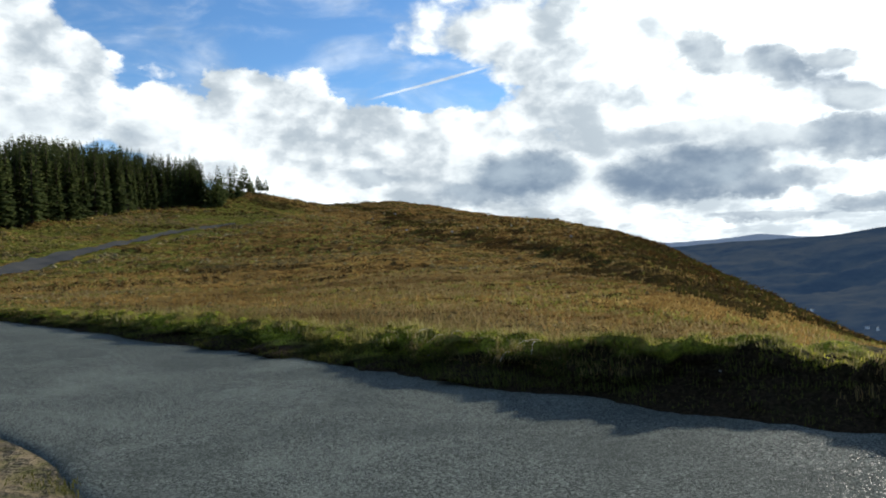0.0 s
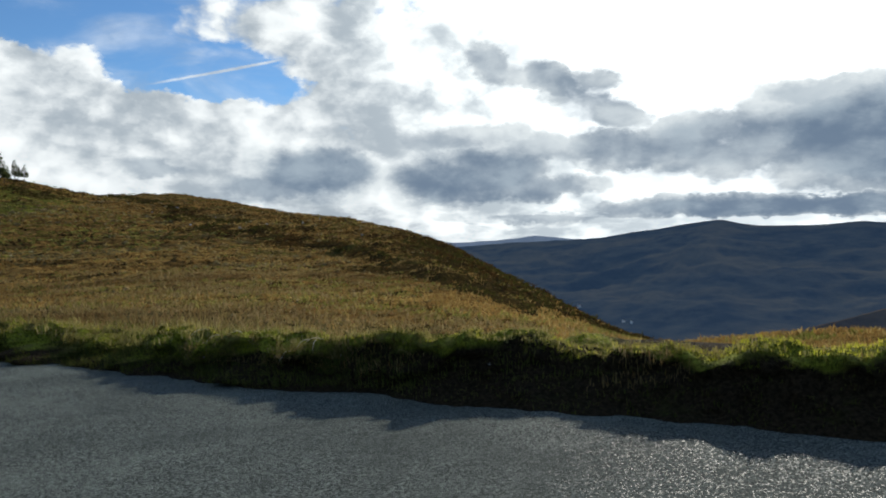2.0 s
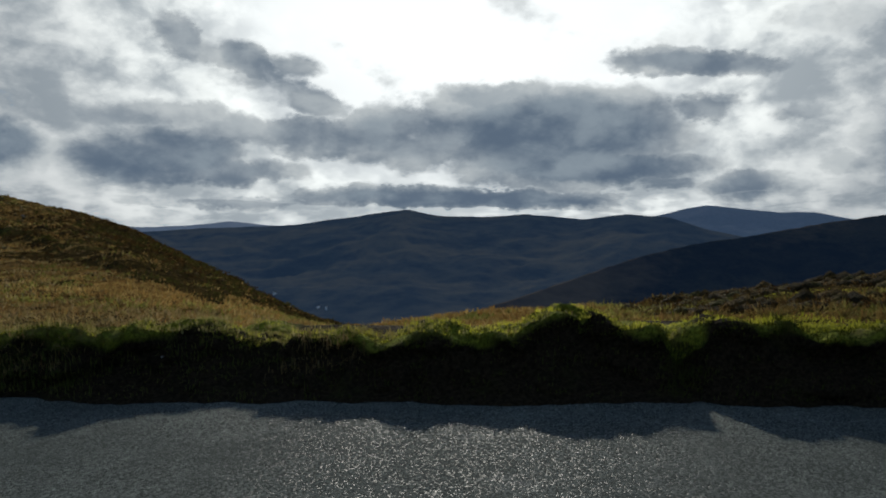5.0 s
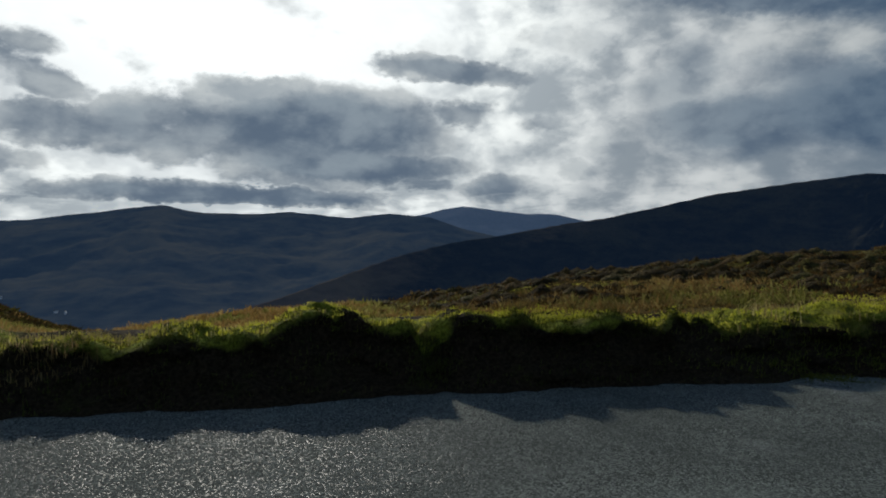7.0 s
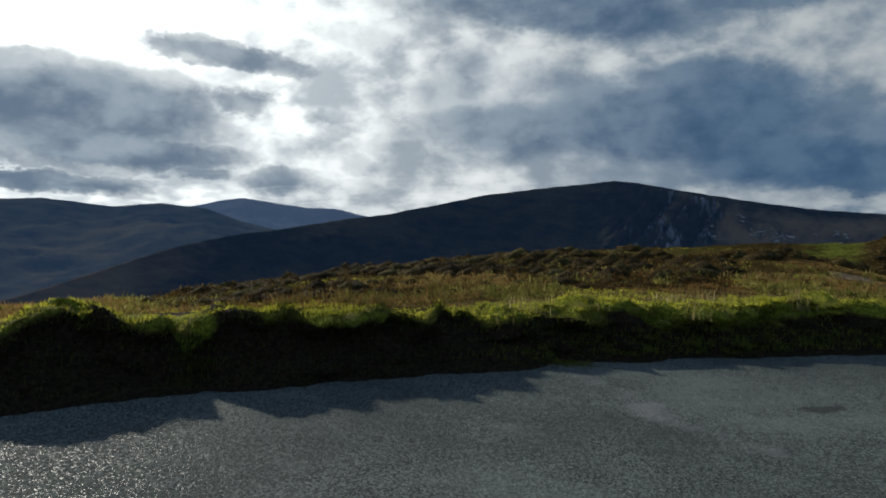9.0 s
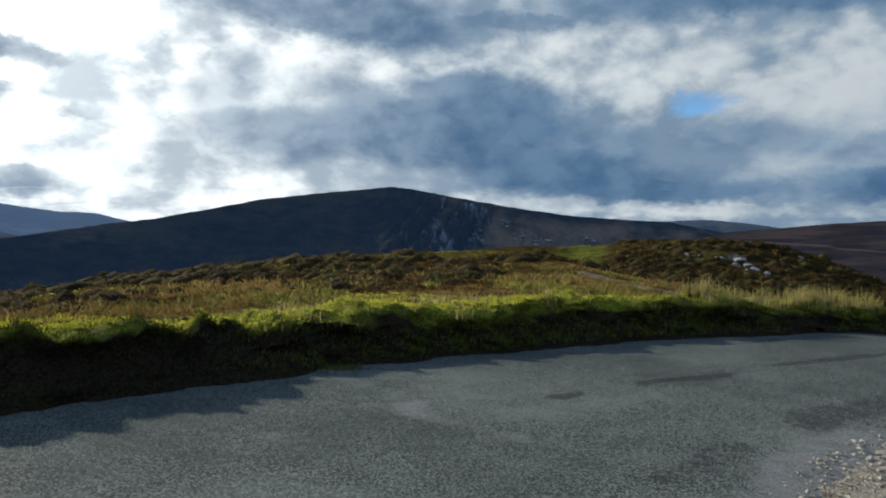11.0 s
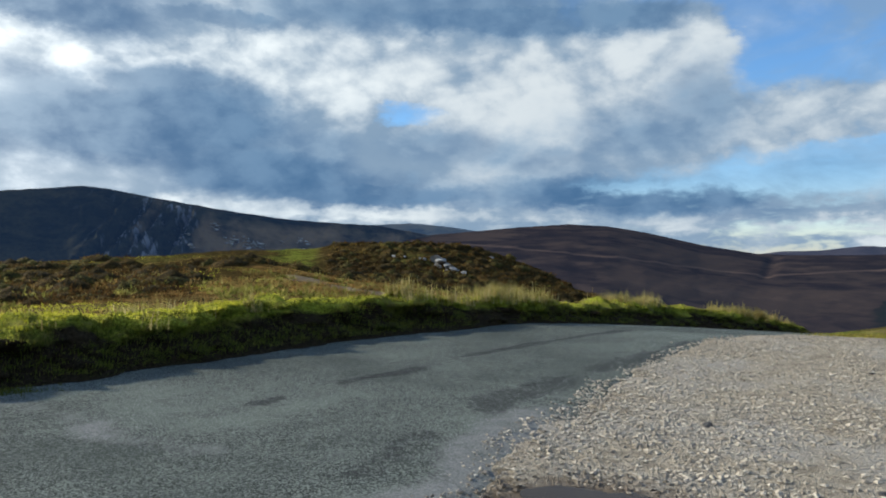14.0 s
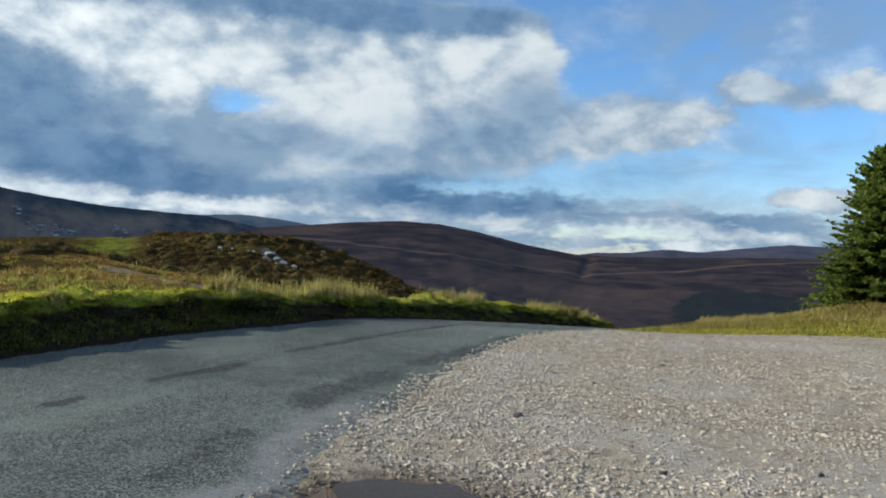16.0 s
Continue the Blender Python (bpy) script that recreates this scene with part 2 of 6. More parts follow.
    line = n.add("ShaderNodeMapping", vector_type="TEXTURE")         # a vapour trail
    n.put(line.inputs[0], n.vec("ADD", uv, swirl(2.0, 0.12, 0.12)))
    line.inputs["Location"].default_value, line.inputs["Scale"].default_value = (0.1, 13.6, 0), (7.6, 0.15, 1)
    line.inputs["Rotation"].default_value = (0, 0, radians(13.5))
    cover = n.math("MAXIMUM", cover, n.step(n.vec("LENGTH", line.outputs[0], out=1), 1.1, 0.3, 0.0, 0.8))

    air = n.add("ShaderNodeTexSky", sky_type="NISHITA", sun_disc=False, sun_elevation=radians(SUN_EL), sun_rotation=radians(SUN_AZ),
                altitude=450.0, dust_density=0.2, ozone_density=2.0)
    low, high = n.add("ShaderNodeBackground"), n.add("ShaderNodeBackground")
    n.put(low.inputs[0], n.mix(1.0, air.outputs[0], n.mix(n.step(el, 1.0, 9.0), (0.80, 0.87, 1.06), (0.61, 0.88, 1.13)), "MULTIPLY"))
    low.inputs[1].default_value = 0.13
    n.put(high.inputs[0], n.mix(1.0, glow, (0.955, 1.0, 1.005), "MULTIPLY"))
    both = n.add("ShaderNodeMixShader")
    n.put(both.inputs[0], cover)
    n.put(both.inputs[1], low.outputs[0])
    n.put(both.inputs[2], high.outputs[0])
    n.put(n.add("ShaderNodeOutputWorld").inputs[0], both.outputs[0])


build_sky()


# ---- number help ----
def lattice(ix, iy, seed):
    h = (ix.astype(np.int64) * 374761393 + iy.astype(np.int64) * 668265263 + seed * 1274126177) & 0x7FFFFFFF
    h = ((h ^ (h >> 13)) * 1274126177) & 0x7FFFFFFF
    return ((h ^ (h >> 16)) & 0xFFFF) / 32767.5 - 1.0


def value_noise(x, y, seed=0):
    ix, iy = np.floor(x), np.floor(y)
    u, v = x - ix, y - iy
    u, v = u * u * (3 - 2 * u), v * v * (3 - 2 * v)
    a, b = lattice(ix, iy, seed), lattice(ix + 1, iy, seed)
    c, d = lattice(ix, iy + 1, seed), lattice(ix + 1, iy + 1, seed)
    return (a * (1 - u) + b * u) * (1 - v) + (c * (1 - u) + d * u) * v


def fbm(x, y, size, octaves=4, seed=0, gain=0.5):
    total, amp, k = 0.0, 1.0, 1.0 / size
    for o in range(octaves):
        total = total + amp * value_noise(x * k + 17.3 * o, y * k - 9.1 * o, seed + o)
        amp, k = amp * gain, k * 2.03
    return total


def smooth(x, lo, hi):
    t = np.clip((x - lo) / (hi - lo), 0, 1)
    return t * t * (3 - 2 * t)


def curve(points, step):
    """A smooth line (Catmull-Rom) through points, sampled about every step metres."""
    p = np.array(points, float)
    p = np.vstack([2 * p[0] - p[1], p, 2 * p[-1] - p[-2]])
    out = []
    for i in range(1, len(p) - 2):
        k = max(2, int(np.linalg.norm(p[i + 1, :2] - p[i, :2]) / step))
        t = np.linspace(0, 1, k, endpoint=False)[:, None]
        out.append(0.5 * (2 * p[i] + (p[i + 1] - p[i - 1]) * t + (2 * p[i - 1] - 5 * p[i] + 4 * p[i + 1] - p[i + 2]) * t ** 2
                          + (3 * p[i] - p[i - 1] - 3 * p[i + 1] + p[i + 2]) * t ** 3))
    return np.vstack(out + [p[-2:-1]])


def mesh_object(name, verts, faces, material, smooth_shade=True, parent=None, cover=None):
    """An object from numpy arrays; all faces have the same number of corners."""
    verts, faces = np.asarray(verts, np.float32), np.asarray(faces, np.int32)
    me = bpy.data.meshes.new(name)
    me.vertices.add(len(verts))
    me.vertices.foreach_set("co", verts.ravel())
    me.loops.add(faces.size)
    me.loops.foreach_set("vertex_index", faces.ravel())
    me.polygons.add(len(faces))
    me.polygons.foreach_set("loop_start", np.arange(0, faces.size, faces.shape[1], dtype=np.int32))
    me.polygons.foreach_set("use_smooth", np.full(len(faces), smooth_shade))
    if cover is not None:
        at = me.attributes.new("cover", "FLOAT_COLOR", "POINT")
        at.data.foreach_set("color", np.asarray(cover, np.float32).ravel())
    me.update(calc_edges=True)
    me.materials.append(material)
    ob = new(name, me)
    ob.parent = parent
    return ob


def grid_faces(rows, cols, wrap=False):
    i = np.arange(rows - 1)[:, None] * cols
    j = np.arange(cols if wrap else cols - 1)[None, :]
    k = (j + 1) % cols
    return np.stack([i + j, i + k, i + cols + k, i + cols + j], -1).reshape(-1, 4)


# ---- materials ----
def material(name):
    m = bpy.data.materials.new(name)
    m.use_nodes = True
    n = Nodes(m.node_tree)
    bsdf, out = n.add("ShaderNodeBsdfPrincipled"), n.add("ShaderNodeOutputMaterial")
    n.put(out.inputs[0], bsdf.outputs[0])
    bsdf.inputs["Specular IOR Level"].default_value = 0.25
    return m, n, bsdf


def relief(n, bsdf, height, strength, distance):
    b = n.add("ShaderNodeBump")
    b.inputs["Strength"].default_value, b.inputs["Distance"].default_value = strength, distance
    n.put(b.inputs["Height"], height)
    n.put(bsdf.inputs["Normal"], b.outputs[0])


def place(n):
    return n.add("ShaderNodeNewGeometry").outputs["Position"]


def moor_material():
    """Moor: straw grass, russet sedge, green turf and dark heather, by the cover map (red: turf, green: heather, blue: russet)."""
    m, n, bsdf = material("moor")
    p = place(n)
    at = n.add("ShaderNodeAttribute", attribute_name="cover")
    sep = n.add("ShaderNodeSeparateColor")
    n.put(sep.inputs[0], at.outputs["Color"])
    mid, small, tuft = n.noise(p, 0.35, 6.0, 0.68), n.noise(p, 3.5, 5.0, 0.7), n.noise(n.vec("MULTIPLY", p, (1.0, 1.0, 2.0)), 0.9, 4.0, 0.65)
    wide = n.noise(n.vec("MULTIPLY", n.vec("ADD", p, n.vec("MULTIPLY", p, (0.0, 0.35, 0.0))), (0.35, 1.0, 1.0)), 0.09, 5.0, 0.65, 0.8)
    straw = n.mix(n.step(tuft, 0.3, 0.7), (0.085, 0.066, 0.026), (0.20, 0.155, 0.065))
    russet = n.mix(n.step(tuft, 0.35, 0.68), (0.10, 0.056, 0.018), (0.28, 0.165, 0.05))
    turf = n.mix(n.step(small, 0.3, 0.7), (0.055, 0.075, 0.012), (0.19, 0.20, 0.035))
    heather = n.mix(n.step(small, 0.35, 0.75), (0.026, 0.020, 0.008), (0.115, 0.075, 0.025))
    patchy = n.math("ADD", n.math("MULTIPLY", mid, 0.55), n.math("MULTIPLY", wide, 0.45))

    def amount(k, spread):
        return n.step(n.math("ADD", sep.outputs[k], n.math("MULTIPLY", n.math("SUBTRACT", patchy, 0.5), spread * 1.5)), 0.32, 0.68)

    c = n.mix(amount(2, 1.6), straw, russet)
    c = n.mix(amount(0, 1.6), c, turf)
    c = n.mix(amount(1, 1.8), c, heather)
    c = n.mix(n.step(wide, 0.50, 0.64, 0.0, 0.55), c, n.mix(n.step(tuft, 0.3, 0.7), (0.05, 0.055, 0.014), (0.13, 0.12, 0.03)))
    c = n.mix(n.step(wide, 0.46, 0.34, 0.0, 0.6), c, (0.055, 0.036, 0.014))
    # shade in the gaps between tufts put into the colour
    c = n.mix(n.step(tuft, 0.52, 0.32, 0.0, 0.85), c, (0.035, 0.027, 0.011))
    path = n.math("SUBTRACT", 1.0, at.outputs["Alpha"])
    c = n.mix(n.step(n.math("ADD", path, n.math("MULTIPLY", n.math("SUBTRACT", small, 0.5), 0.8)), 0.35, 0.7), c, n.mix(small, (0.12, 0.093, 0.058), (0.24, 0.19, 0.125)))
    n.put(bsdf.inputs["Base Color"], c)
    bsdf.inputs["Roughness"].default_value = 0.95
    bsdf.inputs["Specular IOR Level"].default_value = 0.0
    relief(n, bsdf, n.math("ADD", n.math("MULTIPLY", tuft, 1.0), n.math("MULTIPLY", small, 0.35)), 1.0, 0.5)
    return m


def asphalt_material():
    m, n, bsdf = material("chipped asphalt")
    p = place(n)
    chips = n.voronoi(p, 80.0)
    hue = n.add("ShaderNodeSeparateColor")
    n.put(hue.inputs[0], n.voronoi(p, 80.0, "Color"))
    big, mid = n.noise(p, 0.35, 5.0, 0.65, 0.5), n.noise(p, 2.0, 5.0, 0.7)
    clot = n.noise(p, 42.0, 2.0, 0.6)
    c = n.mix(n.step(hue.outputs[0], 0.25, 1.0), (0.042, 0.047, 0.042), (0.205, 0.228, 0.196))
    c = n.mix(n.step(clot, 0.50, 0.36, 0.0, 0.45), c, (0.016, 0.018, 0.016))
    c = n.mix(n.step(clot, 0.58, 0.72, 0.0, 0.45), c, (0.28, 0.31, 0.26))
    c = n.mix(n.step(mid, 0.45, 0.75, 0.0, 0.4), c, (0.15, 0.168, 0.143))
    c = n.mix(n.step(big, 0.56, 0.36, 0.0, 0.6), c, (0.056, 0.065, 0.057))
    c = n.mix(n.step(big, 0.52, 0.70, 0.0, 0.45), c, (0.18, 0.203, 0.172))
    wear = n.add("ShaderNodeAttribute", attribute_name="cover")
    dust = n.add("ShaderNodeSeparateColor")
    n.put(dust.inputs[0], wear.outputs["Color"])
    worn = n.math("ADD", dust.outputs[0], n.math("MULTIPLY", n.math("SUBTRACT", mid, 0.5), 1.1))
    c = n.mix(n.step(worn, 0.3, 0.8, 0.0, 0.75), c, n.mix(hue.outputs[1], (0.145, 0.148, 0.143), (0.26, 0.26, 0.247)))
    tar = n.math("ADD", dust.outputs[1], n.math("ADD", n.math("MULTIPLY", n.math("SUBTRACT", mid, 0.5), 1.2), n.math("MULTIPLY", n.math("SUBTRACT", n.noise(p, 16.0, 4.0, 0.7), 0.5), 1.6)))
    c = n.mix(n.step(tar, 0.45, 0.85, 0.0, 0.72), c, (0.035, 0.036, 0.036))
    n.put(bsdf.inputs["Base Color"], c)
    shiny = n.step(hue.outputs[2], 0.84, 0.93)
    n.put(bsdf.inputs["Roughness"], n.step(shiny, 0.0, 1.0, 0.85, 0.42))
    n.put(bsdf.inputs["Specular IOR Level"], n.step(shiny, 0.0, 1.0, 0.02, 0.075))
    relief(n, bsdf, n.math("ADD", n.math("MULTIPLY", chips, -1.0), n.math("MULTIPLY", mid, 0.3)), 0.5, 0.008)
    return m


def gravel_material():
    m, n, bsdf = material("layby grit")
    p = place(n)
    tone = n.add("ShaderNodeSeparateColor")
    n.put(tone.inputs[0], n.voronoi(p, 95.0, "Color"))
    edge = n.voronoi(p, 95.0)
    big, mid = n.noise(p, 0.45, 5.0, 0.65), n.noise(p, 5.0, 4.0, 0.7)
    c = n.mix(tone.outputs[0], (0.24, 0.198, 0.135), (0.55, 0.475, 0.35))
    c = n.mix(n.step(edge, 0.35, 0.75, 0.0, 0.55), c, (0.10, 0.082, 0.058))
    c = n.mix(n.step(mid, 0.55, 0.35, 0.0, 0.6), c, (0.13, 0.105, 0.07))
    c = n.mix(n.step(big, 0.46, 0.62, 0.0, 0.75), c, n.mix(tone.outputs[1], (0.24, 0.215, 0.175), (0.46, 0.425, 0.355)))
    wet = n.math("ADD", n.vec("DISTANCE", p, (3.95, -3.12, 0.0), out=1), n.math("MULTIPLY", mid, 0.7))
    c = n.mix(n.step(wet, 1.45, 0.95, 0.0, 0.8), c, (0.075, 0.052, 0.032))
    n.put(bsdf.inputs["Base Color"], c)
    bsdf.inputs["Roughness"].default_value = 0.9
    relief(n, bsdf, n.math("ADD", n.math("MULTIPLY", edge, -0.5), mid), 1.0, 0.022)
    return m


def turf_material():
    m, n, bsdf = material("bank turf")
    p = place(n)
    mid, small = n.noise(p, 1.6, 5.0, 0.65), n.noise(p, 22.0, 5.0, 0.7)
    c = n.mix(n.step(small, 0.3, 0.7), (0.09, 0.10, 0.012), (0.34, 0.36, 0.04))
    c = n.mix(n.step(mid, 0.44, 0.66, 0.0, 0.8), c, (0.16, 0.13, 0.045))
    level = n.add("ShaderNodeSeparateColor")
    n.put(level.inputs[0], n.add("ShaderNodeAttribute", attribute_name="cover").outputs["Color"])
    # earth of the face, its shade below the lip put into the tone
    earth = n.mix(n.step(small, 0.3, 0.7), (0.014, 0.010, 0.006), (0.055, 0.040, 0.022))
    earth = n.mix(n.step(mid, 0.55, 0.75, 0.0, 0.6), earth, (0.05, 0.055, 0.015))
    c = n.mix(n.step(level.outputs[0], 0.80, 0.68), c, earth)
    n.put(bsdf.inputs["Base Color"], c)
    bsdf.inputs["Roughness"].default_value = 0.95
    bsdf.inputs["Specular IOR Level"].default_value = 0.02
    relief(n, bsdf, n.math("ADD", small, n.math("MULTIPLY", mid, 1.5)), 1.0, 0.06)
    return m


def mountain_material(name, low, high, patch, scale, haze=(0, 0, 0), crag=(0.13, 0.13, 0.13), band=(0.16, 0.10, 0.06), bump=0.8, speck=0.5):
    """Far slopes: two tones of heather and grass in patches as big as fields, with distance haze painted on as a faint
    glow.
    """
    m, n, bsdf = material(name)
    p = place(n)
    long = n.vec("MULTIPLY", p, (1.0, 1.0, 2.5))
    big, mid, small = n.noise(long, 0.0022 * scale, 5.0, 0.6, 0.6), n.noise(long, 0.01 * scale, 6.0, 0.65), n.noise(p, 0.06 * scale, 6.0, 0.7)
    c = n.mix(n.step(mid, 0.35, 0.65), low, high)
    c = n.mix(n.step(n.math("ADD", big, n.math("MULTIPLY", mid, 0.3)), 0.58, 0.78, 0.0, 0.8), c, patch)
    c = n.mix(n.step(small, 0.55, 0.3, 0.0, speck), c, tuple(v * 0.4 for v in low))
    sep = n.add("ShaderNodeSeparateColor")
    n.put(sep.inputs[0], n.add("ShaderNodeAttribute", attribute_name="cover").outputs["Color"])
    ribs = n.noise(n.vec("MULTIPLY", p, (1.0, 1.0, 0.6)), 0.03, 6.0, 0.72, 0.4)
    c = n.mix(n.step(n.math("ADD", sep.outputs[1], n.math("MULTIPLY", n.math("SUBTRACT", mid, 0.5), 0.5)), 0.25, 0.8), c, band)
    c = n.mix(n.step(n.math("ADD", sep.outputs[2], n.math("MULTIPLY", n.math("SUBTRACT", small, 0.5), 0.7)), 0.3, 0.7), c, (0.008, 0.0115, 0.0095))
    c = n.mix(n.step(n.math("MULTIPLY", sep.outputs[0], n.step(ribs, 0.34, 0.62)), 0.08, 0.85), c, crag)
    n.put(bsdf.inputs["Base Color"], c)
    bsdf.inputs["Roughness"].default_value = 1.0
    bsdf.inputs["Specular IOR Level"].default_value = 0.0
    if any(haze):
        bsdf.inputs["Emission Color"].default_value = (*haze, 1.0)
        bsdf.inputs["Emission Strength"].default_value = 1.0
    relief(n, bsdf, n.math("ADD", mid, n.math("MULTIPLY", small, 0.4)), bump, 12.0 / scale)
    return m


MOOR, ASPHALT, GRIT, TURF = moor_material(), asphalt_material(), gravel_material(), turf_material()

# ---- the lie of the land ----
# the foot of the turf bank: x, y, height of the bank's crest above the road
BANK = curve([(-46, 52, 0.08), (-24, 32, 0.16), (-13.3, 22.3, 0.26), (-8.6, 17.9, 0.36), (-4.6, 14.2, 0.42), (-1.6, 11.5, 0.42), (0.9, 9.2, 0.44), (2.9, 7.4, 0.56),
              (4.3, 6.2, 0.58), (5.0, 5.6, 0.55), (5.9, 4.8, 0.63), (7.0, 3.9, 0.70), (7.6, 3.3, 0.62), (8.7, 2.2, 0.70), (9.9, 1.0, 0.68), (10.9, -0.5, 0.70),
              (12.1, -2.3, 0.70), (13.4, -4.4, 0.68), (14.6, -7.2, 0.60), (15.4, -10.3, 0.50), (16.3, -13.5, 0.58), (17.6, -17, 0.62),
              (19.4, -21, 0.58), (22.6, -27, 0.45), (28.0, -36, 0.40)], 0.12)
BANK_WAY = np.gradient(BANK[:, :2], axis=0)
BANK_WAY /= np.linalg.norm(BANK_WAY, axis=1)[:, None]
BANK_OUT = np.stack([-BANK_WAY[:, 1], BANK_WAY[:, 0]], 1)      # points away from the road


# the edge of the shelf on which the road runs: bearing, distance, height of it over the camera's eye (degrees), how the ground climbs to it
EDGE = np.array([
    (-60, 330, 7.5, 1.6), (-40, 320, 7.2, 1.6), (-31, 300, 7.0, 1.6), (-24, 280, 6.0, 1.65), (-17.2, 265, 5.35, 1.75), (-13.5, 262, 5.15, 1.7),
    (-9.0, 270, 4.25, 1.5), (-7.1, 285, 4.36, 1.5), (-3.6, 300, 4.44, 1.5), (-1.0, 300, 4.12, 1.5), (3.0, 295, 3.33, 1.5), (8.9, 280, 2.68, 1.5),
    (13.0, 262, 1.6, 1.45), (17.0, 240, 0.08, 1.4), (20.5, 190, -1.8, 1.3), (25.2, 105, -4.25, 1.2), (29.5, 46, -6.2, 1.1)])
EDGE_WEST = np.array([
    (34, 20, -7.4, 1.0), (43, 13, -6.4, 1.0), (49, 14, -5.9, 1.0), (54, 22, -5.3, 1.0), (58, 34, -4.85, 1.0), (62, 48, -4.15, 1.0),
    (67, 58, -3.25, 1.0), (71, 60, -2.8, 1.0), (75, 60, -2.32, 1.0), (81, 60, -1.5, 1.0), (86, 60, -1.05, 1.0), (90, 60, -0.8, 1.0),
    (98.7, 60, -0.1, 1.0), (104, 62, 0.15, 1.1), (107, 62, 0.45, 1.3), (111, 62, 0.72, 1.4), (114, 62, 0.65, 1.4), (118, 62, 0.12, 1.4)])
EDGE_NORTH = np.array([
    (121, 62, -0.8, 1.3), (123.2, 60, -1.8, 1.2), (125.7, 56, -3.15, 1.0), (129, 40, -3.9, 1.0), (134, 30, -4.3, 1.0), (142, 28, -4.9, 1.0),
    (144.5, 28, -4.75, 1.0), (149, 30, -4.25, 1.0), (152.5, 33, -3.75, 1.0), (155, 33, -3.0, 1.0), (157.5, 33, -2.2, 1.0), (161, 38, -1.9, 1.0), (166, 70, -1.2, 1.0), (180, 150, 1.0, 1.0), (220, 250, 4.0, 1.2), (260, 320, 6.0, 1.4), (300, 330, 7.5, 1.6)])
EDGE = np.vstack([EDGE, EDGE_WEST, EDGE_NORTH])
VALLEY = -190.0

# above this line over the hillside grows dark heather, below it golden sedge: bearing, height over the eye
HEATHER_LINE = np.array([(-15.3, 4.7), (-7.1, 3.69), (-3.7, 2.1), (0.74, 1.0), (3.4, 0.5), (7.75, -0.1), (12.0, -1.3), (15.7, -2.5), (19.7, -4.2), (23.5, -5.6), (34.0, -9.0)])


def over_line(az, r, z):
    return np.degrees(np.arctan2(z - EYE, r)) - np.interp(az, HEATHER_LINE[:, 0], HEATHER_LINE[:, 1])


def heather_side(x, y, z):
    r, az = np.hypot(x, y), np.degrees(np.arctan2(x, y))
    high = over_line(az, r, z) + 0.8 * fbm(x, y, 17.0, 4, 34, 0.6)
    return smooth(high, -0.5, 0.7) * smooth(az, -17, -12) * smooth(az, 36, 31) * (r > 16) * (1 - 0.7 * smooth(high, 0.6, 1.7) * smooth(az, 18, 10))



def bank_place(x, y):
    """Distance outwards from the bank's foot, the crest's height there, and the index along the bank."""
    x, y = np.ravel(x), np.ravel(y)
    d, h, k = np.empty(len(x)), np.empty(len(x)), np.empty(len(x), int)
    for i in range(0, len(x), 20000):
        a = slice(i, i + 20000)
        near = np.argmin((x[a, None] - BANK[None, ::3, 0]) ** 2 + (y[a, None] - BANK[None, ::3, 1]) ** 2, 1) * 3
        rel = np.stack([x[a], y[a]], 1) - BANK[near, :2]
        side = np.sum(rel * BANK_OUT[near], 1)
        d[a] = np.copysign(np.hypot(rel[:, 0], rel[:, 1]), side)
        h[a], k[a] = BANK[near, 2], near
    return d, h, k


def yard(x, y):
    """Height of the road and the layby: level, falling away to the north, rising a little under the trees."""
    u, w = 0.64 * x - 0.77 * y, -0.77 * x - 0.64 * y
    dip = np.maximum(u - 15.5, 0)
    return -0.10 * dip * dip / (dip + 3) * smooth(w, 7, 1) + 0.018 * np.maximum(w - 2, 0) * smooth(u, 10, 22)


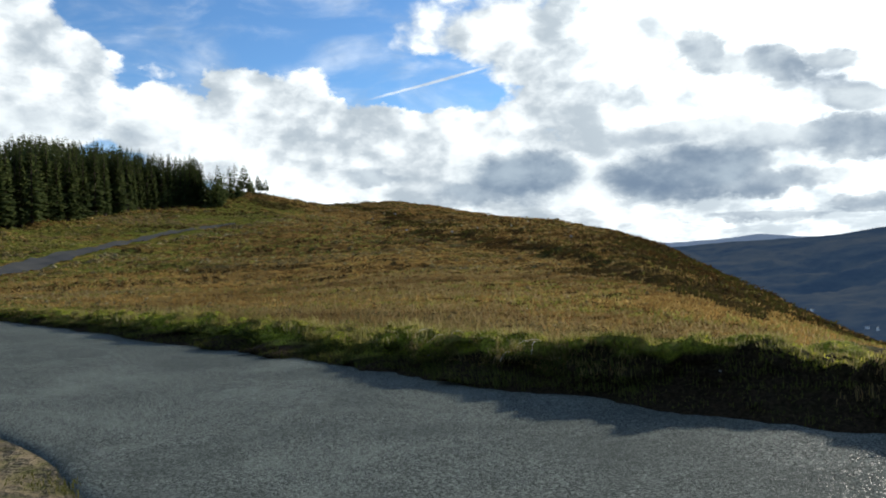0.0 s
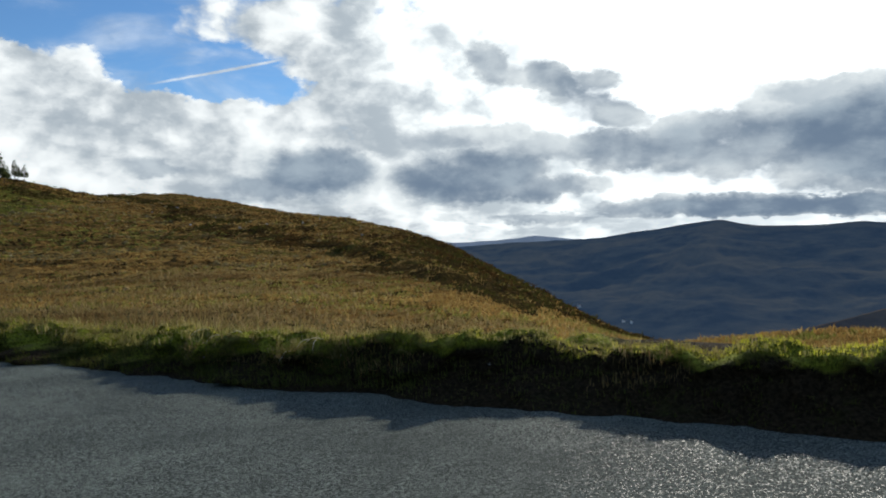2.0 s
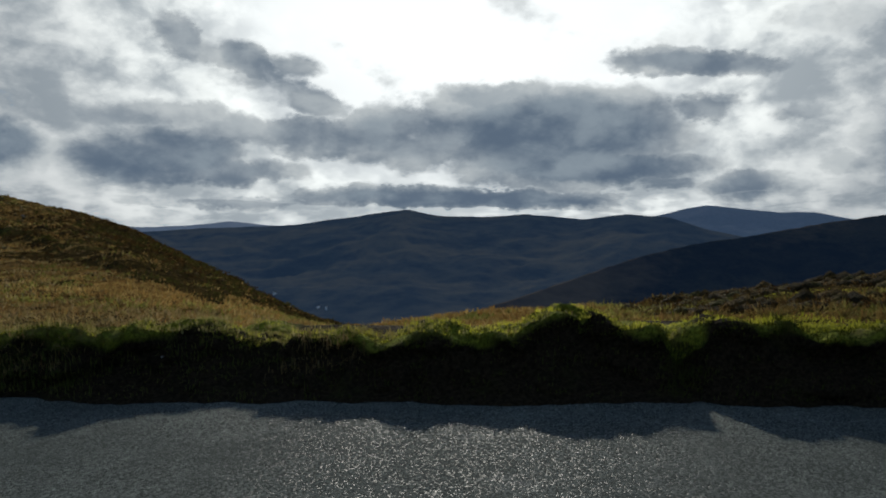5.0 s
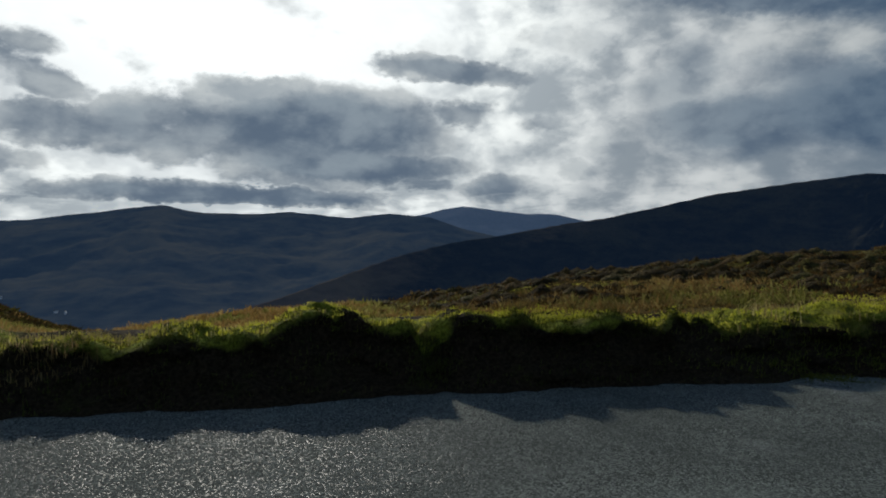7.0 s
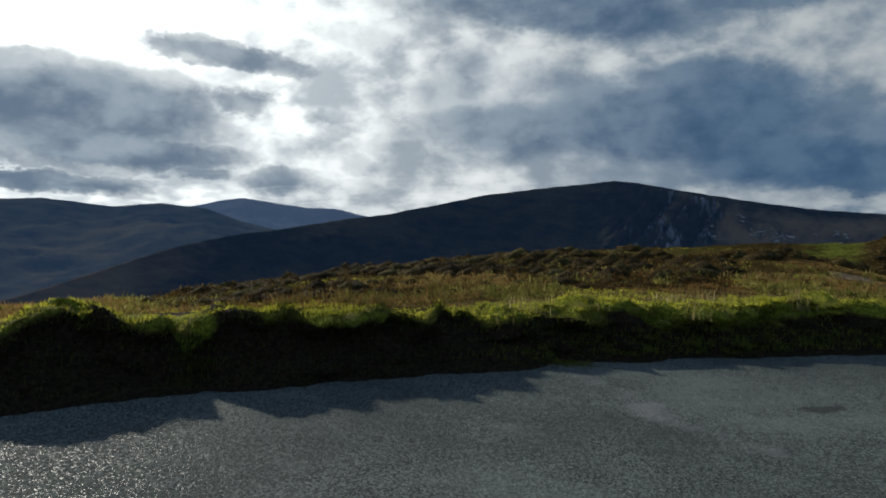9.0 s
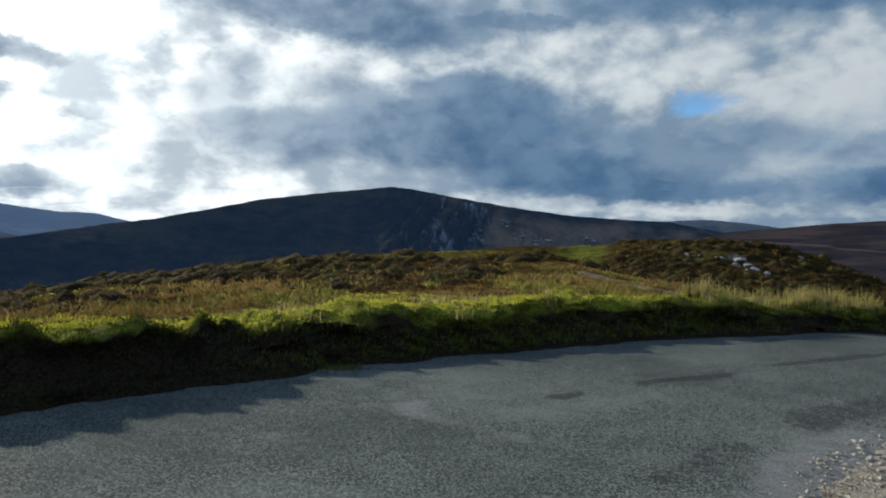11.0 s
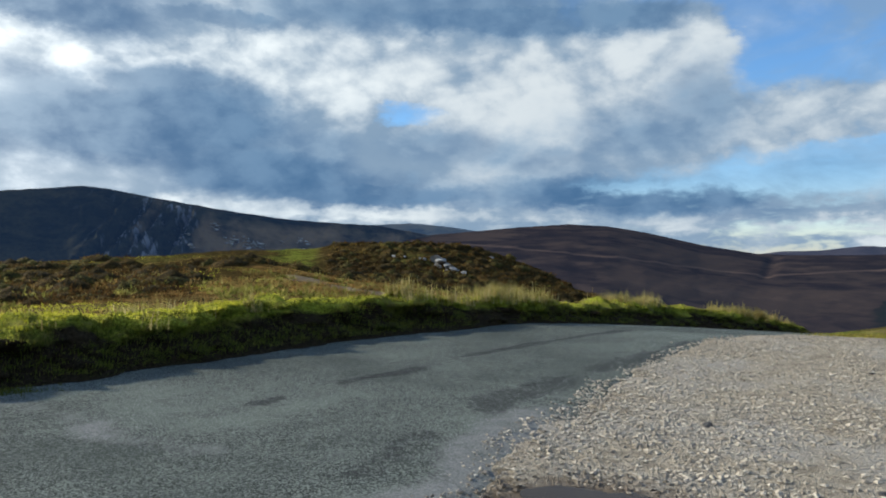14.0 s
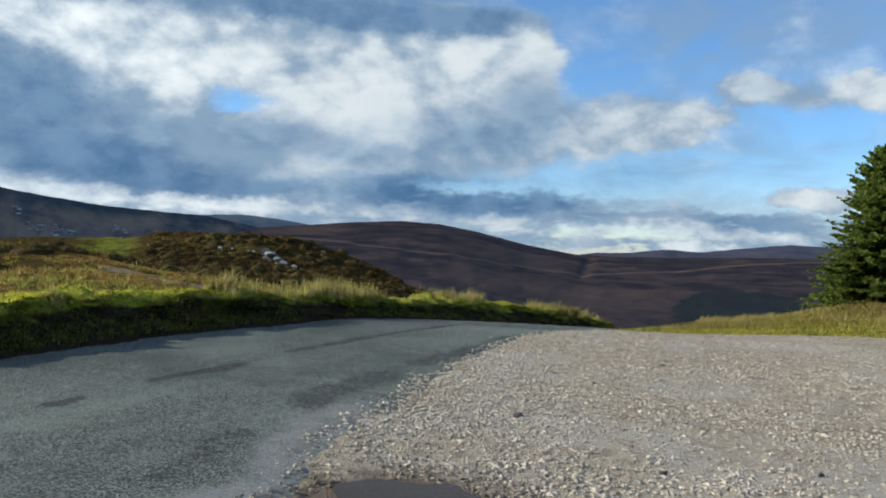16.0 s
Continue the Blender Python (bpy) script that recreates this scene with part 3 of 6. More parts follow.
def land(x, y):
    """Height of the ground."""
    x, y = np.asarray(x, float), np.asarray(y, float)
    shape = x.shape
    x, y = x.ravel(), y.ravel()
    r, az = np.hypot(x, y), np.degrees(np.arctan2(x, y))
    az = np.where(az < -60, az + 360, az)
    edge_r = np.interp(az, EDGE[:, 0], EDGE[:, 1])
    edge_z = EYE + edge_r * np.tan(np.radians(np.interp(az, EDGE[:, 0], EDGE[:, 2])))
    power = np.interp(az, EDGE[:, 0], EDGE[:, 3])
    d, h, k = bank_place(x, y)
    back = h * 0.72 + yard(x, y) * smooth(-y, 5, 12)
    gap = np.maximum(edge_r - r, 0)
    t = np.clip(d / (d + gap + 1e-6), 0, 1)
    out = back + (edge_z - back) * t ** power
    rough = fbm(x, y, 9.0, 3, 3) * 0.05 * smooth(d, 1, 20) + fbm(x, y, 45.0, 3, 8) * 0.5 * smooth(r, 60, 200) + fbm(x, y, 3.0, 3, 5) * 0.16 * (1 + 0.7 * smooth(az, 30, 20)) * smooth(d, 2, 25)
    rough = rough + fbm(0.7 * x + 0.5 * y, y - 0.4 * x, 7.5, 3, 11) * 0.62 * smooth(r, 35, 110) * smooth(az, 34, 24) * smooth(edge_r - r, 4, 30) * np.where(y > 55, smooth(np.abs(x + 52), 8, 22), 1.0)
    # the terrace edge under the hill's shoulder
    rough = rough + 0.011 * r * smooth(over_line(az, r, out), -0.3, 0.3) * np.clip((edge_r - r) / (0.4 * edge_r), 0, 1) * smooth(az, -3, 3) * smooth(az, 21, 15)
    inside = yard(x, y)
    z = np.where(d > 0, inside + (out - inside) * smooth(d, 0.5, 1.3), inside) + rough * (d > 0)
    # north side and behind: no bank; the ground runs on from the layby
    free = np.where(az < -36, smooth(az, -38, -46), smooth(az, 139, 147)) * (r > 22)
    run = np.clip(r - 22, 0, None) / np.maximum(edge_r - 22, 1)
    z = z + free * (inside * (1 - np.clip(run, 0, 1)) + edge_z * np.clip(run, 0, 1) ** power - z)
    over = np.maximum(r - edge_r, 0)
    fall = 0.36 * over * over / (over + 12)
    far = np.maximum(z - fall, VALLEY + 14 * fbm(x, y, 420.0, 4, 21))
    return np.where(over > 0, far, z).reshape(shape)


TROD = curve([(28.2, -6.9), (25.6, -6.9), (22.3, -6.5), (20.5, -6.8), (19.2, -7.2), (17.5, -8)], 0.4)


def from_path(x, y):
    """Distance from the trodden path through the heather."""
    near = np.full(np.shape(x), 1e6)
    for q in TROD:
        near = np.minimum(near, (x - q[0]) ** 2 + (y - q[1]) ** 2)
    return np.sqrt(near)


def build_ground():
    az = np.concatenate([np.arange(-42, 166, 0.27), np.arange(166, 318, 3.0)])
    r = np.concatenate([[0.3], np.arange(1, 5, 0.5), np.arange(5, 12, 0.14), 12 * 1.0155 ** np.arange(0, 145), 112 * 1.026 ** np.arange(0, 70),
                        700 * 1.06 ** np.arange(0, 34)])
    a, rr = np.meshgrid(np.radians(az), r)
    x, y = rr * np.sin(a), rr * np.cos(a)
    z = land(x, y)
    d, h, k = bank_place(x, y)
    d = d.reshape(x.shape)
    z = z - 0.015 * (d < 0.02) * (rr < 60)
    deg = np.degrees(a)
    # what grows where
    turf = np.maximum(0.75 * smooth(d, 0, 1) * smooth(d, 4.0, 1.8), 0.22 * smooth(deg, 45, 58) * smooth(d, 14, 8) * (d > 0)) + 0.7 * smooth(deg, 90, 100) * smooth(rr, 38, 48) * smooth(deg, 108, 104)
    turf = np.maximum(turf, (d < 0) * np.where(deg > 130, 0.5, 0.9)) * smooth(rr, 120, 60) + 0.45 * smooth(deg, -8, -24) * smooth(rr, 40, 60) * smooth(rr, 230, 150)
    turf = np.maximum(turf, 0.55 * smooth(np.abs(x + 53), 20, 9) * smooth(y, 60, 75) * smooth(y, 260, 230))
    heather = 0.85 * smooth(deg, 52, 62) * smooth(d, 5, 9) * smooth(deg, 106, 98) + 0.95 * smooth(deg, 103, 107) * smooth(rr, 36, 44)
    heather = np.maximum(heather, 0.85 * heather_side(x, y, z)) * (d > 0)
    russet = 0.62 + 0.4 * fbm(x, y, 25.0, 3, 31) + 0.15 * smooth(rr, 60, 140)
    russet = russet * smooth(d, 1, 6)
    far_rock = smooth(rr, 300, 500)
    close = from_path(x, y)
    path = np.maximum(0.7 * smooth(close + 0.5 * fbm(x, y, 1.5, 3, 12), 1.5, 0.2), 0.62 * (d < 0) * (deg < 0) * smooth(rr, 14, 9))
    heather = heather * (1 - path)
    cover = np.stack([turf * (1 - far_rock), np.maximum(heather, far_rock * 0.7), russet, 1 - path], -1).reshape(-1, 4)
    verts = np.stack([x, y, z], -1).reshape(-1, 3)
    faces = grid_faces(len(r), len(az), True)
    ob = mesh_object("ground", verts, faces, MOOR, cover=cover)
    return tagged(ob, "autumn moorland of straw grass, russet sedge and heather", "ground", kind="structure")


build_ground()


# knolls and notches of the bank's lip, and how the turf swells behind it: bearing, height, half width in degrees
LIP = [(-9.0, -0.10, 3.0), (4.5, 0.07, 2.5), (10.0, 0.03, 1.2), (15.3, -0.10, 1.6), (21.0, 0.06, 2.2), (28.7, -0.10, 0.8), (31.0, -0.05, 0.8), (36.2, -0.12, 1.4), (42.5, 0.06, 2.2),
       (46.0, 0.03, 1.0), (50.3, 0.09, 2.2), (56.5, -0.08, 1.4), (59.7, -0.12, 1.1), (62.5, 0.03, 1.0), (67.8, -0.07, 1.2), (72.9, 0.07, 1.2), (76.0, -0.12, 1.2), (81.0, -0.18, 1.5), (84.5, 0.02, 1.2), (88.0, -0.10, 1.5)]
SWELL = [(-3.0, 0.04, 4.0), (41.5, 0.03, 2.5), (50.8, 0.08, 2.2), (58.0, -0.12, 2.5), (79.0, -0.12, 5.0)]


def along(rows, bearing):
    return sum(amount * np.exp(-((bearing - a) / w) ** 2) for a, amount, w in rows)


def build_bank():
    """The turf bank: a steep earth face under an overhanging, notched lip of mossy cushions."""
    line = BANK[(BANK[:, 1] < 30) & (BANK[:, 1] > -30)]
    s = np.concatenate([[0], np.cumsum(np.linalg.norm(np.diff(line[:, :2], axis=0), axis=1))])
    n = int(s[-1] / 0.05)
    t = np.linspace(0, s[-1], n)
    x, y, h = (np.interp(t, s, line[:, i]) for i in range(3))
    way = np.stack([np.gradient(x), np.gradient(y)], 1)
    way /= np.linalg.norm(way, axis=1)[:, None]
    out = np.stack([-way[:, 1], way[:, 0]], 1)
    bearing = np.degrees(np.arctan2(x, y))
    near = smooth(np.abs(y), 16, 12)
    lip = np.maximum(h + along(LIP, bearing) * near + 0.065 * fbm(t, t * 0, 1.1, 3, 61) * np.minimum(1, h / 0.4), 0.06)
    steep = np.array([(-0.95, -0.08), (-0.62, -0.01), (-0.36, 0.09), (-0.12, 0.28), (0.05, 0.54), (0.13, 0.76), (0.09, 0.90), (0.15, 1.0), (0.32, 1.02),
                      (0.62, 0.97), (1.0, 0.87), (1.5, 0.75), (2.2, 0.62), (2.9, 0.40)])
    round_one = np.array([(-0.80, -0.08), (-0.50, -0.01), (-0.28, 0.10), (-0.08, 0.28), (0.07, 0.48), (0.17, 0.64), (0.28, 0.78), (0.42, 0.90), (0.62, 0.98),
                          (0.85, 0.98), (1.15, 0.90), (1.5, 0.78), (2.2, 0.62), (2.9, 0.40)])
    steep, round_one = curve(steep, 0.045), curve(round_one, 0.045)
    u = np.linspace(0, 1, 84)
    steep, round_one = (np.stack([np.interp(u, np.linspace(0, 1, len(q)), q[:, i]) for i in range(2)], 1) for q in (steep, round_one))
    m = len(u)
    soft = np.clip(smooth(bearing, 73, 80) * 0.4 + 0.6 * smooth(y, 10.5, 12.5) + 0.8 * np.exp(-((bearing - 59.7) / 1.0) ** 2) * near + 0.5 * smooth(fbm(t, t * 0, 1.8, 2, 63), 0.3, 0.8), 0, 1)[None, :]
    o = steep[:, :1] * (1 - soft) + round_one[:, :1] * soft
    f = steep[:, 1:] * (1 - soft) + round_one[:, 1:] * soft
    tt = np.broadcast_to(t, (m, n))
    vv = np.broadcast_to(u[:, None] * 4.6, (m, n))
    puff = np.abs(fbm(tt, vv, 0.75, 2, 40)) * 0.20 + np.abs(fbm(tt, vv, 0.30, 3, 50, 0.6)) * 0.10 - 0.10
    wave = fbm(t, t * 0, 2.1, 3, 60)[None, :]
    face = smooth(f, 0.0, 0.25) * smooth(o, 1.6, 0.5)
    shaggy = (1 + 0.8 * np.maximum(smooth(y, 6.5, 9.5), smooth(-y, -3.0, 0.0)))[None, :]
    puff = puff * shaggy
    gully = 0.18 * np.exp(-((bearing - 59.7) / 1.0) ** 2) * near
    oo = o * (0.75 + 0.5 * smooth(h, 0.2, 0.6))[None, :] - puff * face * 1.1 + (wave * 0.12 + gully[None, :]) * face
    oo = oo + (0.14 * fbm(tt, tt * 0, 1.0, 3, 66) + 0.05 * fbm(tt, tt * 0, 0.22, 2, 67)) * smooth(f, 0.45, 0.05)
    top = smooth(f, 0.55, 1.0) * np.minimum(1, h / 0.4)[None, :] * smooth(o, 2.7, 1.6)
    cushions = (np.abs(fbm(tt, vv + 9, 0.62, 2, 70)) * 0.125 + np.abs(fbm(tt, vv + 5, 0.24, 3, 75, 0.6)) * 0.05 - 0.075) * top * (1 + 0.5 * (shaggy - 1) * smooth(y, 4, 7)[None, :])
    behind = along(SWELL, bearing)[None, :] * smooth(o, 0.2, 0.6) * smooth(o, 2.6, 1.4) * near
    z = yard(x, y)[None, :] + f * (lip + (h - lip) * smooth(o, 0.5, 1.2)) + cushions + behind
    verts = np.stack([x + out[:, 0] * oo, y + out[:, 1] * oo, z], -1).reshape(-1, 3)
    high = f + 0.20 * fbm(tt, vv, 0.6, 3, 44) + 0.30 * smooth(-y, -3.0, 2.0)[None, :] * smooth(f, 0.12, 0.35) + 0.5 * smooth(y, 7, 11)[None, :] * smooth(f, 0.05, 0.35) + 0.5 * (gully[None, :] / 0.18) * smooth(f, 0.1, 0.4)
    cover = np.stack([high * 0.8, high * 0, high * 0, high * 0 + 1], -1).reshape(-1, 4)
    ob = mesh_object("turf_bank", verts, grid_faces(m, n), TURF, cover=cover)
    tagged(ob, "low earth bank topped with bright green turf along the road", "bank", kind="structure")
    return verts.reshape(m, n, 3), out, h, o, f


BANK_GRID = build_bank()


def ribbon(name, left, right, cols, mat, lift, step=0.25, wear=None, tuck=0.0, tuck_end=0.0):
    """A sheet between two lines that lies on the ground."""
    def even(line, n):
        s = np.concatenate([[0], np.cumsum(np.linalg.norm(np.diff(line, axis=0), axis=1))])
        q = np.linspace(0, s[-1], n)
        return np.stack([np.interp(q, s, line[:, 0]), np.interp(q, s, line[:, 1])], 1)
    a, b = curve(left, step), curve(right, step)
    n = max(len(a), len(b))
    a, b = even(a, n), even(b, n)
    w = np.linspace(0, 1, cols)[:, None, None]
    xy = a[None] * (1 - w) + b[None] * w
    z = np.asarray(lift(xy[..., 0], xy[..., 1])) - tuck * np.exp(-w[..., 0] / 0.016) - tuck_end * np.exp((w[..., 0] - 1) / 0.012)
    verts = np.concatenate([xy, z[..., None]], -1).reshape(-1, 3)
    cover = None
    if wear is not None:
        cover = wear(np.broadcast_to(w[..., 0], xy.shape[:2]), xy[..., 0], xy[..., 1]).reshape(-1, 4)
    return mesh_object(name, verts, grid_faces(cols, n), mat, cover=cover)


# where the loose grit of the layby begins, and a pale scuff across the road
GRIT_EDGE = [(-1.4, 3.9), (0.6, 2.0), (2.7, -0.4), (4.2, -2.05), (4.73, -2.58), (5.13, -2.85), (5.53, -3.18), (5.98, -3.65), (6.28, -4.1), (6.49, -4.54), (7.17, -5.26), (7.81, -6.03),
             (8.66, -7.23), (9.74, -8.81), (10.51, -10.11), (11.07, -11.33), (11.49, -13.16), (11.9, -14.2)]
SCUFF = [(9.3, 0.5), (8.6, 0.2), (7.9, -0.3), (7.2, -0.5), (6.4, -1.2)]


def build_road():
    foot = [(p[0] - 0.0, p[1]) for p in BANK[::12, :2] if -25 < p[1] < 34]
    near = [(-31, 25.5), (-18, 17.4), (-9.5, 11.2), (-4.1, 6.8), (-2.5, 5.0), (0.0, 2.3), (2.4, -0.3), (4.3, -2.6), (5.2, -3.5), (6.1, -4.7),
            (7.5, -6.5), (9.1, -9.0), (10.2, -11.2), (10.9, -13.4), (12.4, -16), (14.6, -20), (17.0, -25)]
    def from_line(x, y, line):
        line = curve(line, 0.12)
        near, x, y = np.full(x.size, 1e9), x.ravel(), y.ravel()
        for q in line:
            near = np.minimum(near, (x - q[0]) ** 2 + (y - q[1]) ** 2)
        return np.sqrt(near)

    def wear(w, x, y):
        # dusty strip by the grit, a dark coarse wheel track beside it, a tar seam along the middle, pale scuffs
        shape = x.shape
        wob = fbm(x, y, 1.3, 3, 99)
        seam = from_line(x, y, [(8.03, -1.97), (8.5, -2.58), (8.97, -3.31), (9.39, -4.14), (10.16, -5.27), (10.85, -6.39), (11.81, -8.34), (12.9, -11)]).reshape(shape)
        track = from_line(x, y, [(2.6, 1.4), (4.4, -1.1), (5.35, -2.22), (6.0, -2.86), (6.42, -3.27), (6.65, -3.65), (7.2, -4.29), (7.85, -5.31), (8.19, -5.94), (9.02, -7.52), (10.4, -10)]).reshape(shape)
        scuff = from_line(x, y, SCUFF).reshape(shape)
        edge = from_line(x, y, GRIT_EDGE).reshape(shape)
        dust = smooth(edge + 0.25 * wob, 0.75, 0.15) * (0.25 + 0.45 * smooth(y, -5.6, -3.9)) + 0.45 * smooth(scuff + 0.10 * wob, 0.32, 0.05)
        dark = 1.35 * smooth(seam + 0.06 * fbm(x, y, 0.4, 3, 91), 0.20, 0.05) * smooth(fbm(x, y, 1.4, 3, 93), -0.7, -0.1)
        dark = np.maximum(dark, 0.5 * smooth(seam + 0.2 * wob, 0.45, 0.1) * smooth(fbm(x, y, 0.9, 3, 90), -0.1, 0.5))
        dark = np.maximum(dark, 0.76 * smooth(track + 0.14 * wob, 0.45, 0.10) * smooth(fbm(x, y, 0.7, 3, 92), -0.9, 0.0))
        dust = dust + 0.15 * smooth(from_line(x, y, [(-9.5, 11.2), (-4.1, 6.8), (-2.5, 5.0), (-0.8, 3.2)]).reshape(shape) + 0.3 * wob, 0.9, 0.1)
        run = 0.64 * x - 0.77 * y
        tracks = fbm(w * 9 + 0.12 * fbm(x, y, 2.0, 2, 96), run * 0.07, 1.0, 4, 97, 0.6)
        dust = dust + 0.28 * smooth(tracks, 0.2, 0.8)
        dark = np.maximum(dark, 0.45 * smooth(-tracks, 0.1, 0.7))
        return np.stack([dust, dark, w * 0, w * 0 + 1], -1)
    road = ribbon("road", foot, near, 96, ASPHALT, lambda x, y: yard(x, y) + 0.022 + 0.0025 * fbm(x, y, 1.6, 2, 95), 0.1, wear, 0.0, 0.05)
    tagged(road, "narrow grey chipped asphalt road over the moor", "road", kind="structure")
    # the same road again, climbing beyond the bend
    far_side = [(-46, 62), (-49, 76), (-51.3, 84.7), (-53.8, 94.9), (-55.5, 106), (-56.0, 114), (-57.0, 126.2), (-58.0, 141), (-57.1, 153), (-54.8, 163.8), (-49.5, 175)]
    near_side = [(-39, 52), (-41.5, 64), (-42.9, 70.8), (-44.2, 77.9), (-47, 88.9), (-50.1, 102.3), (-53.3, 118.1), (-54.7, 132.8), (-55.2, 148), (-53.2, 160.6), (-48.6, 172)]
    m, n, bsdf = material("worn far asphalt")
    n.put(bsdf.inputs["Base Color"], n.mix(n.noise(place(n), 0.8, 5.0, 0.7), (0.055, 0.054, 0.05), (0.115, 0.113, 0.105)))
    bsdf.inputs["Roughness"].default_value, bsdf.inputs["Specular IOR Level"].default_value = 1.0, 0.0
    upper = ribbon("road", far_side, near_side, 7, m, lambda x, y: land(x, y) + 0.12, 1.5)
    tagged(upper, "far stretch of the grey road climbing the hillside", "road", kind="structure")


build_road()
PUDDLE = (3.95, -3.12)


def grit_height(x, y):
    hollow = np.exp(-((x - PUDDLE[0]) ** 2 + (y - PUDDLE[1]) ** 2) / 0.55)
    return yard(x, y) + 0.034 + 0.010 * fbm(x, y, 0.7, 3, 80) + 0.005 * fbm(x, y, 0.16, 2, 82) - 0.05 * hollow


def build_layby():
    back = [(-6, -1), (-5.5, -4), (-4.5, -8), (-3, -12), (-1, -15), (1, -18), (3, -19.5), (5, -18.6), (7, -17.8), (8.5, -16.8), (10.8, -15.2)]
    ob = ribbon("layby", GRIT_EDGE, back, 150, GRIT, grit_height, 0.12, None, 0.05)
    return tagged(ob, "pale grit layby of loose broken stone beside the road", "layby", kind="structure")


build_layby()


# ---- mountains ----
def mountain(name, crest, foot_r, foot_z, mat, label, gully, shape=1.25, back=0.35, rough=1.0, seed=0, res=0.18, crags=None, slope_tones=None, sculpt=None, rows=70):
    """A mountain: its crest as bearing, distance, height over the eye (degrees); foot_r: share of the distance at which its front begins."""
    c = np.array(crest, float)
    az = np.arange(c[0, 0], c[-1, 0], res)
    dist, el = np.interp(az, c[:, 0], c[:, 1]), np.interp(az, c[:, 0], c[:, 2])
    kern = np.hanning(7) / np.hanning(7).sum()
    el = np.convolve(np.pad(el, 3, mode="edge"), kern, "valid")
    top = EYE + dist * np.tan(np.radians(el))
    t = np.concatenate([np.linspace(0, 1, rows), 1 + np.linspace(0.02, 0.5, 14)])[:, None]
    r = dist[None] * (foot_r + (1 - foot_r) * t)
    a = np.radians(az)[None]
    x, y = r * np.sin(a), r * np.cos(a)
    front = foot_z + (top - foot_z)[None] * np.clip(t, 0, 1) ** shape
    z = np.where(t > 1, top[None] - back * (r - dist[None]), front)
    size = dist.mean() / 9
    mask = np.clip(4 * t * (1 - t), 0, 1) * (t < 1)
    z = z + gully * rough * (fbm(x, y, size, 5, seed) - 0.6 * np.abs(fbm(x, y, size * 0.5, 4, seed + 5))) * mask
    z = z + gully * 0.05 * fbm(x, y, size * 0.12, 3, seed + 9)
    deg = np.broadcast_to(az[None], x.shape)
    tt = np.broadcast_to(t, x.shape)
    el_now = np.degrees(np.arctan2(z - EYE, r))
    if sculpt is not None:
        z = z + sculpt(deg, el_now) * smooth(tt, 1.0, 0.93) * (t < 1)
    rock = np.zeros(x.shape) if crags is None else crags(deg, el_now) * (t < 1)
    z = z + rock * (np.abs(fbm(x, y, 60.0, 4, seed + 12)) * 20 - 7) * mask
    bands, wood = (np.zeros(x.shape), np.zeros(x.shape)) if slope_tones is None else slope_tones(deg, tt, el_now)
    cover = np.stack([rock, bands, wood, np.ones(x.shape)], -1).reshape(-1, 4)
    verts = np.stack([x, y, z], -1).reshape(-1, 3)
    ob = mesh_object(name, verts, grid_faces(*t.shape[:1], len(az)), mat, cover=cover)
    return tagged(ob, label, "mountain", group="mountains across the valley")


# haze of distance painted in: blue in the far base tones, even glow over all
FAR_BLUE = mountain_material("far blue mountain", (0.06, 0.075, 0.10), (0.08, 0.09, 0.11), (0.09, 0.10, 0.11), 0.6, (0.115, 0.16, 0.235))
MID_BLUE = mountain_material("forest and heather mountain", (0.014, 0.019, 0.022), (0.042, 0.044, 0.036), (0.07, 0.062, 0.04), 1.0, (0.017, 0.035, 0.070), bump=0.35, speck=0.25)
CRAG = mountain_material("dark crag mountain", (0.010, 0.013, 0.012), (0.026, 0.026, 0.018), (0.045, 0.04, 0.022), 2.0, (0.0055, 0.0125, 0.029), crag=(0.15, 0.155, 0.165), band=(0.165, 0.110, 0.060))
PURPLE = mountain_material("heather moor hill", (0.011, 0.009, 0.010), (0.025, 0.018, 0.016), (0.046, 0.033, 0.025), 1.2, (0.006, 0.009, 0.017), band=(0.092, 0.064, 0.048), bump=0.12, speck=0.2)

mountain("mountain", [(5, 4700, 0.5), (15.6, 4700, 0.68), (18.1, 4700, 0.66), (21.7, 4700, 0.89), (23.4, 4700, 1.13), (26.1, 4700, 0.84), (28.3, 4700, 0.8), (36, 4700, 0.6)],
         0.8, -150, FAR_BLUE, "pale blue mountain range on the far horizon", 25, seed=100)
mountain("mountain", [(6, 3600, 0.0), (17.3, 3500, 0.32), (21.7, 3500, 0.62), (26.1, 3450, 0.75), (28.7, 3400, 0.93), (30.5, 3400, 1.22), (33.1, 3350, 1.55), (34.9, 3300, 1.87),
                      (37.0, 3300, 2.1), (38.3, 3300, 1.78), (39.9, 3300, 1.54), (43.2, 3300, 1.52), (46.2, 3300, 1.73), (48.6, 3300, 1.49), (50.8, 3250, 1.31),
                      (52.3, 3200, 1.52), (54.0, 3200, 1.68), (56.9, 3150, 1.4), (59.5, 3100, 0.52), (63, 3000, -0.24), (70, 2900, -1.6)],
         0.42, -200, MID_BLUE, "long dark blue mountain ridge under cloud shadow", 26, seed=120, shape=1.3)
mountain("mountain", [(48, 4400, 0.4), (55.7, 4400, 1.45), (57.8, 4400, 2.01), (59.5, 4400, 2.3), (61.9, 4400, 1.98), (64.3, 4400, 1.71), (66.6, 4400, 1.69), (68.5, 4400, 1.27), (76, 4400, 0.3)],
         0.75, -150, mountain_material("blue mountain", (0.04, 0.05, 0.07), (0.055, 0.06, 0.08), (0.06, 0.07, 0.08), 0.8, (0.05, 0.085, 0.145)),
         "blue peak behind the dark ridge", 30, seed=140)
